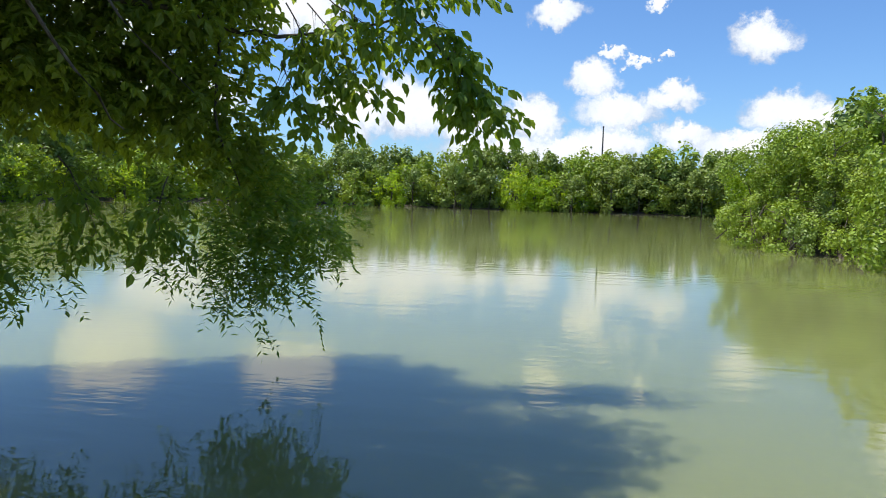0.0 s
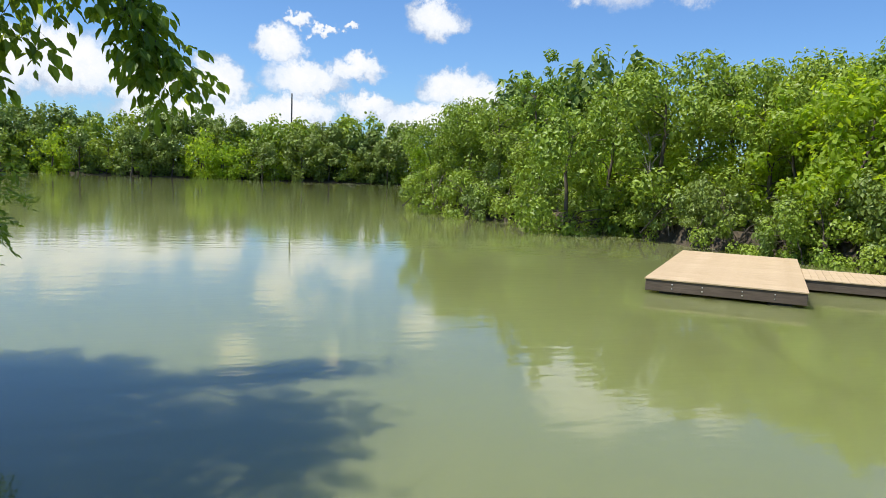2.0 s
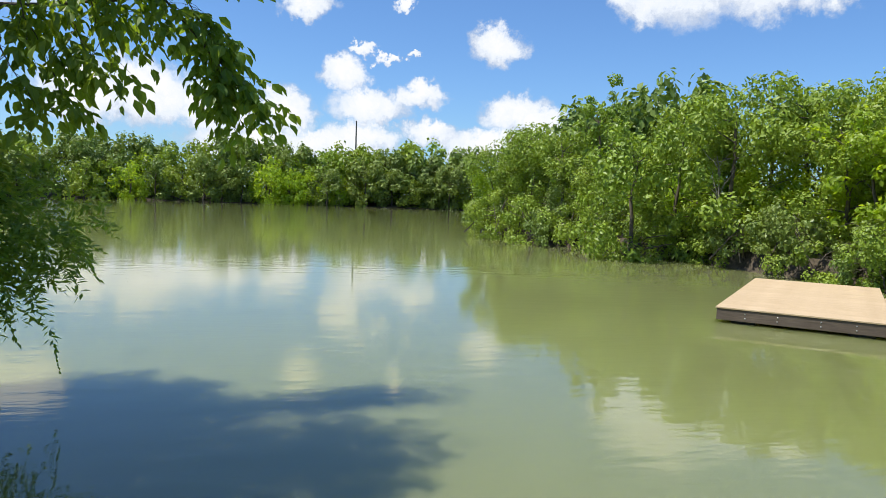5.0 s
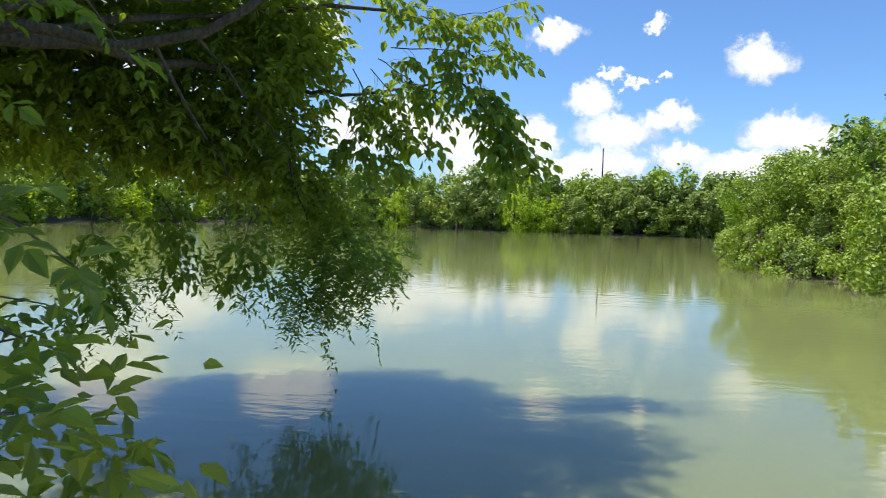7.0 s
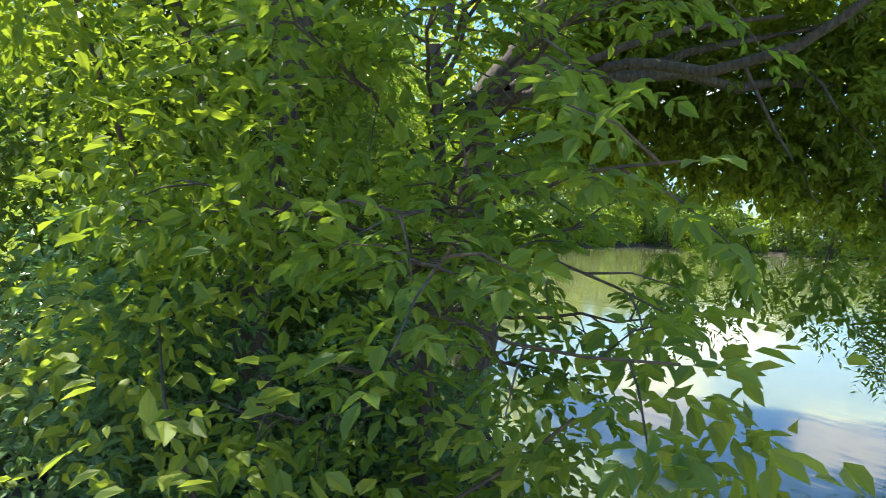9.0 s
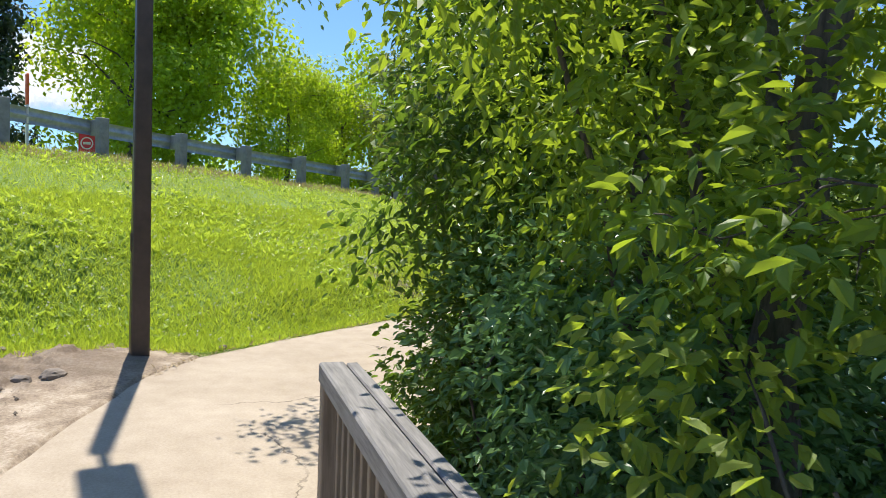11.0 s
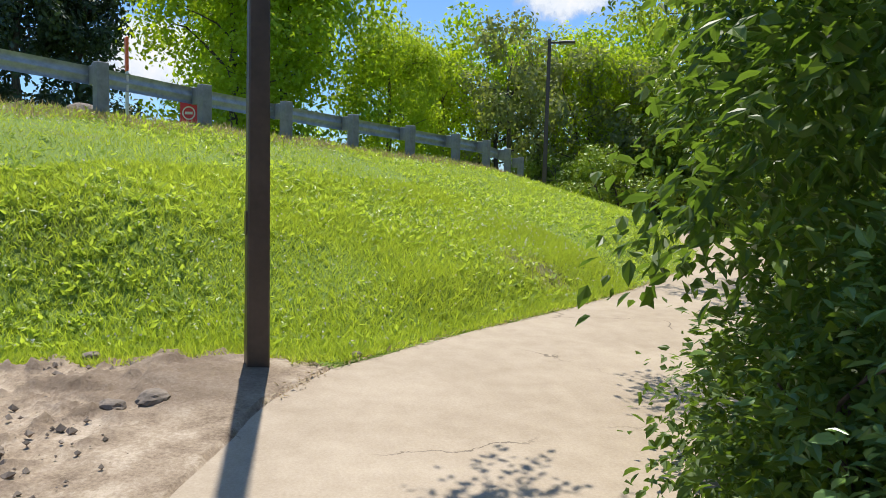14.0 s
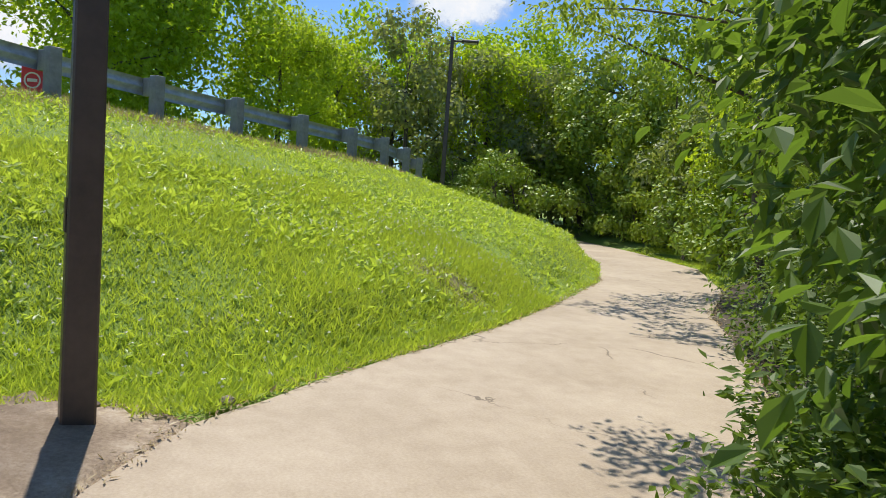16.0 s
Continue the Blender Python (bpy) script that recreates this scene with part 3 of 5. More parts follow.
def tree_mesh(h, spread, clumps, per, leaf, leaf_mat, trunk_r, low=0.12, stems=1, fine=False, cone=0.0):
    """Meshes of trunk and crown for a tree of height h with its foot at the origin."""
    lines, ends = [], []
    tips = []
    for s in range(stems):
        foot = np.array([rng.normal() * 0.12 * stems, rng.normal() * 0.12 * stems, -0.15])
        lean = rng.normal(size=2) * spread * (0.12 + 0.18 * (stems > 1))
        top = np.array([lean[0], lean[1], h * rng.uniform(0.72, 0.86)])
        trunk = limb_line(foot, top, trunk_r, trunk_r * 0.22, 0.18, 8)
        lines.append(trunk)
        for k in range(max(4, 11 // stems)):
            t = rng.uniform(0.2, 0.95)
            p = np.array(trunk[int(t * 8)][0])
            ang = rng.uniform(0, 2 * math.pi)
            rr = spread * rng.uniform(0.5, 1.0) * (1 - cone * t)
            q = p + np.array([math.cos(ang) * rr, math.sin(ang) * rr, h * rng.uniform(0.02, 0.16)])
            q[2] = min(q[2], h * 0.95)
            lines.append(limb_line(p, q, trunk_r * 0.4 * (1.1 - t * 0.6), trunk_r * 0.08, 0.3, 4))
            tips.append(q)
            tips.append((p + q) / 2)
    blobs = []
    for k in range(clumps):
        if k % 3 == 0:
            c = tips[rng.integers(len(tips))] + rng.normal(size=3) * spread * 0.1
        else:
            z = rng.uniform(low, 0.97)
            prof = (1 - cone) * math.sqrt(max(0.03, 1 - ((z - 0.45) / 0.58) ** 2)) + cone * (1.05 - z)
            ang, rr = rng.uniform(0, 2 * math.pi), spread * prof * rng.uniform(0.55, 1.05)
            c = np.array([math.cos(ang) * rr, math.sin(ang) * rr, z * h])
        r = spread * rng.uniform(0.13, 0.34)
        blobs.append((c, (r * rng.uniform(0.7, 1.3), r * rng.uniform(0.7, 1.3), r * rng.uniform(0.7, 1.4))))
    p, out = in_ellipsoids(blobs, clumps * per, 0.33)
    p = p + rng.normal(size=p.shape) * spread * 0.022
    p[:, 2] = np.maximum(p[:, 2], 0.05 + rng.uniform(0, 0.2, len(p)))
    face = unit(out + np.array([0, 0, 0.35]) + rng.normal(size=out.shape) * 0.35)
    way = unit(np.cross(face, rng.normal(size=out.shape)) + np.array([0, 0, -0.35]))
    v, f = leaves(p, way, leaf * rng.uniform(0.6, 1.3, len(p)), 0.62, fine=fine, up=face)
    tv, tf = tubes(lines, 5)
    return mesh_from("trunk", tv, tf, M["bark"], True), mesh_from("crown", v, f, leaf_mat)


def plant(meshes, name, x, y, label, category, group, scale=1.0, turn=0.0, z=None, sink=0.0):
    z = float(height(np.array([x]), np.array([y]))[0]) if z is None else z
    t = thing(name, (x, y, z - sink), label, category, group, turn)
    t.scale = (scale, scale, scale * rng.uniform(0.92, 1.1))
    part("trunk", meshes[0], None, t)
    part("crown", meshes[1], None, t)
    return t


# pieces of the wooded banks
bank_kinds = [tree_mesh(6.3, 2.3, 52, 120, 0.19, M["leaf_bank"], 0.13, 0.06), tree_mesh(7.0, 2.1, 52, 120, 0.19, M["leaf_bank"], 0.14, 0.10),
              tree_mesh(5.2, 2.2, 46, 120, 0.19, M["leaf_bright"], 0.10, 0.04, 2), tree_mesh(6.0, 2.0, 48, 115, 0.19, M["leaf_far"], 0.12, 0.08)]
bush_kinds = [tree_mesh(2.0, 1.25, 18, 130, 0.13, M["leaf_bank"], 0.04, 0.02, 4), tree_mesh(1.7, 1.3, 17, 130, 0.13, M["leaf_far"], 0.035, 0.02, 4)]
far_kinds = [tree_mesh(10.0, 3.9, 52, 36, 0.62, M["leaf_far"], 0.2, 0.03), tree_mesh(9.0, 4.2, 52, 38, 0.58, M["leaf_bank"], 0.2, 0.03), tree_mesh(7.5, 3.6, 46, 38, 0.54, M["leaf_bright"], 0.16, 0.02, 2)]
hill_kinds = [tree_mesh(11.0, 4.0, 125, 135, 0.25, M["leaf_bright"], 0.24, 0.12), tree_mesh(8.6, 3.0, 95, 75, 0.26, M["leaf_bright"], 0.18, 0.06),
              tree_mesh(7.6, 2.6, 90, 65, 0.23, M["leaf_grey"], 0.14, 0.06, 2), tree_mesh(9.5, 2.3, 80, 110, 0.25, M["leaf_cedar"], 0.2, 0.1, 1, False, 0.6)]


def along(poly, i0, i1, step):
    """Points along the pond's edge with the way out of the water."""
    out = []
    for i in range(i0, i1):
        a, b = POND[i], POND[i + 1]
        k = max(1, round(float(np.linalg.norm(b - a)) / step))
        nrm = np.array([b[1] - a[1], a[0] - b[0]]) / np.linalg.norm(b - a)
        for j in range(k):
            out.append((a + (b - a) * (j + 0.5) / k, nrm))
    return out


def build_banks():
    # wooded bank across the landing stage: shrubs at the water, trees behind
    for p, nrm in along(POND, 5, 16, 1.25):
        if p[1] > 48:
            continue
        q = p + nrm * rng.uniform(-0.35, 0.35)
        plant(bush_kinds[int(rng.integers(2))], "shrub", q[0], q[1], "leafy green shrub leaning over the pond's edge", "shrub", "shrubs on the bank", rng.uniform(0.75, 1.25), rng.uniform(0, 360), sink=0.2)
    for row, (off, sc) in enumerate(((1.6, 0.72), (4.2, 0.86), (7.2, 0.92), (10.5, 0.98))):
        for p, nrm in along(POND, 5, 16, (2.1, 2.8, 3.5, 4.8)[row]):
            if p[1] > 46:
                continue
            q = p + nrm * (off + rng.uniform(-0.6, 0.6)) + rng.normal(size=2) * 0.4
            if signed(POND, np.array([q[0]]), np.array([q[1]]))[0] < 0.5:
                continue
            k = int(rng.choice(4, p=(0.3, 0.2, 0.32, 0.18)))
            if q[1] > 28 and row > 1:
                continue
            plant(bank_kinds[k], "tree", q[0], q[1], "leafy green deciduous tree in the thicket on the bank", "tree", "trees on the bank", sc * rng.uniform(0.88, 1.1) * (0.92 if q[1] > 27 else 1.0), rng.uniform(0, 360))
    for k, az in enumerate((28.5, 31.5, 34.5, 37.5, 40.5, 43.5, 46.5, 49.5)):
        d = 28.5 + 1.5 * (k % 2)
        plant(bank_kinds[k % 2], "tree", d * math.sin(radians(az)), d * math.cos(radians(az)), "leafy green deciduous tree in the thicket on the bank", "tree", "trees on the bank", (1.0, 0.92)[k % 2] * (1.0 if k < 5 else 0.93) * rng.uniform(0.95, 1.07), rng.uniform(0, 360))
    for x, y, s in ((12.2, 38.8, 0.82), (13.2, 36.6, 0.86), (13.9, 34.0, 0.84)):
        plant(bank_kinds[0], "tree", x, y, "leafy green deciduous tree at the tip of the bank", "tree", "trees on the bank", s, rng.uniform(0, 360))
    plant(tree_mesh(8.3, 1.25, 40, 90, 0.18, M["leaf_bank"], 0.12, 0.55), "tree", 15.1, 32.0, "taller slender tree standing above the thicket", "tree", "trees on the bank", 0.97, 40)
    broad = tree_mesh(6.6, 2.1, 46, 90, 0.27, M["leaf_bright"], 0.13, 0.06)
    for x, y, s, a in ((17.9, 15.9, 0.86, 20), (18.3, 13.2, 0.8, 150), (18.2, 18.6, 0.74, 260)):
        plant(broad, "tree", x, y, "bright green tree with broad leaves on the bank", "tree", "trees on the bank", s, a)
    for x, y, s in ((17.4, 11.2, 1.1), (17.3, 12.7, 0.9), (17.35, 14.2, 1.1), (17.2, 15.7, 0.95), (17.1, 17.2, 1.0)):
        plant(bush_kinds[int(rng.integers(2))], "shrub", x, y, "leafy green shrub leaning over the pond's edge", "shrub", "shrubs on the bank", s, rng.uniform(0, 360), sink=0.15)
    for x, y, s in ((15.0, 120.5, 1.0), (18.5, 121.5, 0.95), (22.5, 120.0, 1.0), (26.5, 121.0, 1.05), (20.0, 126.0, 1.15)):
        plant(far_kinds[int(rng.integers(2))], "tree", x, y, "green tree in the wooded far shore", "tree", "trees on the far shore", s, rng.uniform(0, 360), sink=0.7)
    # the near shore beyond the footpath's bend
    for p, nrm in along(POND, 24, 29, 2.8):
        for off in (0.4, 2.6, 5.5):
            q = p + nrm * (off + rng.uniform(-0.4, 0.4)) + rng.normal(size=2) * 0.4
            if signed(WALKWAY, np.array([q[0]]), np.array([q[1]]))[0] < 1.2 or q[0] > -12.5 or q[1] > 42 or (q[0] > -24 and signed(POND, np.array([q[0]]), np.array([q[1]]))[0] > 3.2):
                continue
            if off < 1:
                plant(bush_kinds[0], "shrub", q[0], q[1], "leafy green shrub between the footpath and the pond", "shrub", "shrubs along the footpath", rng.uniform(0.9, 1.4), rng.uniform(0, 360), sink=0.1)
            else:
                plant(bank_kinds[(0, 1, 3)[int(rng.integers(3))]], "tree", q[0], q[1], "leafy green tree between the footpath and the pond", "tree", "trees along the footpath", rng.uniform(0.7, 0.95), rng.uniform(0, 360))
    # a bare grey snag among the shrubs
    t = thing("dead_tree", (16.0, 23.4, -0.1), "bare grey dead tree among the shrubs", "tree")
    lines = [limb_line((0, 0, -0.3), (-0.2, 0.1, 3.6), 0.05, 0.015, 0.1, 8)]
    for k in range(16):
        h = rng.uniform(0.8, 3.3)
        ang = rng.uniform(0, 2 * math.pi)
        q = rng.uniform(0.4, 1.1)
        lines.append(limb_line((-0.2 * h / 3.6, 0.1 * h / 3.6, h), (math.cos(ang) * q, math.sin(ang) * q, h + rng.uniform(0.5, 1.1)), 0.018, 0.005, 0.2, 4))
    v, f = tubes(lines, 5)
    part("trunk", mesh_from("trunk", v, f, M["dead_wood"], True), None, t)
    # far bank
    for row, (off, sc) in enumerate(((1.5, 0.78), (5.0, 1.06), (9.0, 1.16))):
        for p, nrm in along(POND, 14, 25, (3.3, 4.6, 6.5)[row]):
            q = p + nrm * (off + rng.uniform(-1, 1)) + rng.normal(size=2) * 0.8
            if p[1] < 50 and p[0] > 0:
                continue
            k = int(rng.choice(3, p=(0.45, 0.35, 0.2)))
            plant(far_kinds[k], "tree", q[0], q[1], "green tree in the wooded far shore", "tree", "trees on the far shore", sc * rng.uniform(0.82, 1.08), rng.uniform(0, 360), sink=1.0)


build_banks()


def build_hill_trees():
    spots = [(0, -28.2, -5.0, 0.78), (0, -29.5, -2.9, 0.8), (0, -30.8, 0.6, 0.5), (0, -34.5, -4.0, 0.8), (1, -35.5, 3.2, 0.8), (2, -35.0, 6.6, 1.0), (2, -35.5, 9.6, 1.0), (1, -39.5, 7.0, 1.1),
             (0, -37.0, 11.5, 0.8), (2, -23.0, 14.0, 0.8), (1, -20.0, 13.2, 0.75), (0, -41.0, 15.0, 1.0), (0, -37.0, 2.0, 0.62),
             (1, -17.2, 11.6, 0.62), (2, -35.2, 13.2, 0.9)]
    for k, x, y, s in spots:
        plant(hill_kinds[k], "tree", x, y, ("tall bright green tree above the grassy slope", "leafy green tree beside the footpath", "slim grey-green tree beside the footpath")[k], "tree", "trees on the slope", s, rng.uniform(0, 360))
    for k, x, y, s in ((0, -31.0, 15.5, 1.25), (1, -27.0, 14.8, 1.05), (3, -34.5, 17.5, 1.4), (0, -29.4, 14.4, 1.0), (3, -25.5, 17.5, 1.3), (1, -33.2, 15.0, 1.15), (2, -36.5, 15.6, 1.3)):
        plant(bank_kinds[k], "tree", x, y, "leafy green tree where the footpath bends away", "tree", "trees along the footpath", s, rng.uniform(0, 360))
    for x, y, s in ((-28.5, -11.4, 0.8), (-30.5, -10.0, 0.82), (-29.5, -13.5, 0.85)):
        plant(hill_kinds[3], "tree", x, y, "dark blue-green cedar behind the guardrail", "tree", "cedars", s, rng.uniform(0, 360))
    for x, y in ((-33.5, 9.6), (-35, 12.4), (-30.5, 14.6), (-27.2, 13.6), (-24, 13.2), (-21.5, 12.2), (-18.6, 11.0), (-28.5, 8.4), (-31.2, 9.6), (-16.2, 9.4), (-32.2, 8.2), (-33.4, 7.6), (-33.2, 10.0), (-29.8, 9.3), (-34.6, 8.6)):
        plant(bush_kinds[0], "shrub", x, y, "dense green shrub at the footpath's edge", "shrub", "shrubs along the footpath", rng.uniform(0.9, 1.5), rng.uniform(0, 360))


build_hill_trees()


# ---- the overhanging tree and thicket beside the overlook ----
def overhanging_tree():
    """A broad tree on the shore whose long boughs droop far out over the water."""
    o = np.array((-5.1, 2.7, -0.45))
    t = thing("tree", tuple(o), "broad tree with long limbs drooping over the water", "tree")
    lines = [limb_line((-5.1, 2.7, -0.8), (-5.3, 2.9, 2.6), 0.2, 0.13, 0.1, 8), limb_line((-5.3, 2.9, 2.6), (-4.6, 4.6, 5.6), 0.12, 0.05, 0.15),
             limb_line((-5.3, 2.9, 2.6), (-4.28, 3.71, 3.02), 0.07, 0.055, 0.06), limb_line((-4.28, 3.71, 3.02), (-3.75, 4.08, 2.94), 0.055, 0.05, 0.05, 3), limb_line((-3.75, 4.08, 2.94), (-3.16, 4.34, 3.13), 0.05, 0.045, 0.05, 3), limb_line((-3.16, 4.34, 3.13), (-1.6, 5.0, 4.4), 0.045, 0.015, 0.1),
             limb_line((-5.3, 2.9, 2.5), (-3.4, 4.6, 3.5), 0.05, 0.02, 0.12), limb_line((-3.5, 4.2, 3.0), (-3.2, 5.2, 1.9), 0.018, 0.006, 0.2), limb_line((-3.2, 4.3, 3.1), (-2.6, 5.2, 2.2), 0.016, 0.005, 0.2), limb_line((-4.6, 4.6, 5.6), (-2.4, 5.6, 6.0), 0.05, 0.015, 0.15),
             limb_line((-5.2, 3.2, 3.0), (-3.32, 7.35, 3.24), 0.08, 0.03, 0.1, 8), limb_line((-3.32, 7.35, 3.24), (-1.29, 7.51, 3.40), 0.03, 0.012, 0.15, 8), limb_line((-3.32, 7.35, 3.24), (-3.07, 7.44, 1.35), 0.025, 0.006, 0.2, 8),
             limb_line((-5.3, 3.2, 2.8), (-5.98, 7.02, 3.07), 0.07, 0.02, 0.15), limb_line((-1.29, 7.51, 3.40), (-0.31, 7.51, 2.41), 0.012, 0.005, 0.2), limb_line((-5.0, 4.6, 3.2), (-2.16, 7.10, 4.07), 0.05, 0.02, 0.15)]
    v, f = tubes([[(np.array(p) - o, r) for p, r in l] for l in lines], 7)
    part("trunk", mesh_from("trunk", v, f, M["bark"], True), None, t)
    blobs = [((-3.6, 7.4, 3.2), (0.8, 0.9, 0.9)), ((-3.4, 7.5, 2.2), (0.6, 0.8, 0.6)), ((-4.6, 7.2, 3.0), (1.1, 1.1, 1.1)), ((-5.8, 6.6, 3.0), (1.3, 1.2, 1.0)), ((-4.3, 7.5, 4.3), (1.3, 1.2, 0.8)), ((-6.6, 6.2, 2.8), (1.2, 1.1, 0.8)),
             ((-5.6, 6.6, 4.6), (1.6, 1.5, 1.0)), ((-7.0, 5.6, 3.8), (1.4, 1.4, 1.4)), ((-5.8, 5.4, 3.6), (1.2, 1.2, 1.0)), ((-4.6, 6.3, 2.6), (1.0, 0.9, 0.6)), ((-3.6, 6.8, 4.0), (1.0, 0.9, 0.7)), ((-3.1, 7.5, 1.7), (0.5, 0.6, 0.35)), ((-3.5, 6.4, 3.3), (0.7, 0.7, 0.6)), ((-4.7, 6.0, 3.4), (0.9, 0.8, 0.7)), ((-3.5, 7.5, 3.9), (0.8, 0.8, 0.5)), ((-4.0, 7.3, 2.4), (0.9, 0.8, 0.6)),
             ((-4.0, 4.5, 5.5), (2.1, 2.3, 0.8)), ((-3.2, 3.0, 5.1), (1.4, 1.5, 0.7)), ((-3.5, 5.6, 5.8), (1.5, 1.3, 0.7)), ((-2.6, 5.9, 5.9), (0.9, 0.9, 0.45)), ((-5.8, 5.2, 5.4), (1.9, 2.0, 1.0)), ((-4.6, 5.0, 4.6), (1.0, 0.9, 0.5))]
    p, out = in_ellipsoids(blobs, 6600, 0.5)
    way = unit(out * 0.6 + rng.normal(size=p.shape) * 0.5 + np.array([0, 0, -0.3]))
    a = compound(np.repeat(p, 2, 0) + rng.normal(size=(2 * len(p), 3)) * 0.08, unit(np.repeat(way, 2, 0) + rng.normal(size=(2 * len(p), 3)) * 0.5), 0.12, 2, 0.55, 0.5)
    # feathery fronds hanging low over the water
    c0 = np.concatenate([np.array(c) + rng.normal(size=(k, 3)) * np.array(r) for c, r, k in (((-3.20, 7.44, 1.16), (0.4, 0.4, 0.45), 190), ((-2.49, 7.60, 1.20), (0.3, 0.4, 0.28), 120), ((-3.28, 7.44, 0.54), (0.16, 0.3, 0.2), 60), ((-2.95, 7.44, 0.66), (0.12, 0.3, 0.25), 50), ((-2.66, 7.52, 0.83), (0.14, 0.3, 0.2), 50), ((-2.28, 7.68, 1.04), (0.16, 0.3, 0.15), 50),
                                                                                            ((-4.07, 7.10, 1.04), (0.2, 0.3, 0.25), 30), ((-5.15, 6.36, 0.66), (0.3, 0.3, 0.2), 60), ((-4.90, 6.61, 1.24), (0.4, 0.3, 0.25), 60))])
    w = unit(rng.normal(size=c0.shape) * 0.5 + np.array([0.2, 0.0, -0.55]))
    c = twigs(c0, w, 0.36, 13, 0.11, 0.3, 1.2, 0.15, fine=False, jitter=0.006)
    v, f = a
    part("crown", mesh_from("crown", v - o, f, M["leaf_near"]), None, t)
    part("frond", mesh_from("frond", c[0] - o, c[1], M["leaf_mid"]), None, t)
    # boughs with broad leaves at the rim of the crown
    rim = [((-2.07, 7.21, 3.70), (-0.65, 7.51, 3.78), 14), ((-2.22, 7.13, 3.55), (-1.31, 7.36, 3.01), 12), ((-1.61, 7.36, 3.63), (-0.62, 7.51, 3.01), 14), ((-1.08, 7.51, 3.47), (-0.39, 7.51, 2.25), 18), ((-0.99, 7.51, 3.17), (-0.62, 7.51, 2.44), 12), ((-0.85, 7.51, 2.94), (-0.31, 7.59, 2.44), 10),
           ((-2.52, 7.05, 3.40), (-2.07, 7.21, 2.33), 12), ((-2.29, 7.13, 3.40), (-1.84, 7.21, 2.64), 9), ((-2.52, 6.98, 2.78), (-2.22, 7.13, 2.18), 10), ((-2.45, 7.13, 4.31), (-1.31, 7.36, 4.09), 12), ((-1.84, 7.28, 3.33), (-1.68, 7.36, 2.71), 7), ((-4.51, 6.29, 1.72), (-4.20, 6.44, 0.92), 9), ((-3.59, 6.67, 1.57), (-3.66, 6.67, 0.95), 8), ((-5.12, 5.84, 1.57), (-4.89, 5.84, 0.65), 10), ((-1.91, 7.28, 4.09), (-0.54, 7.51, 4.31), 12)]
    for st, en, k in rim:
        ln, feet, ways = bough(st, en, k + 3, 0.3, 0.009, 0.05)
        v, f = tubes([[(np.array(p) - o, r) for p, r in l] for l in ln], 4)
        br = part("drooping_branch", mesh_from("drooping_branch", v, f, M["bark"], True), None, t)
        v, f = compound(feet, unit(ways + np.array([0, 0, -0.35])), 0.13, 1, 0.6, 0.7)
        part("foliage", mesh_from("foliage", v - o, f, M["leaf_mid"]), None, br)


overhanging_tree()


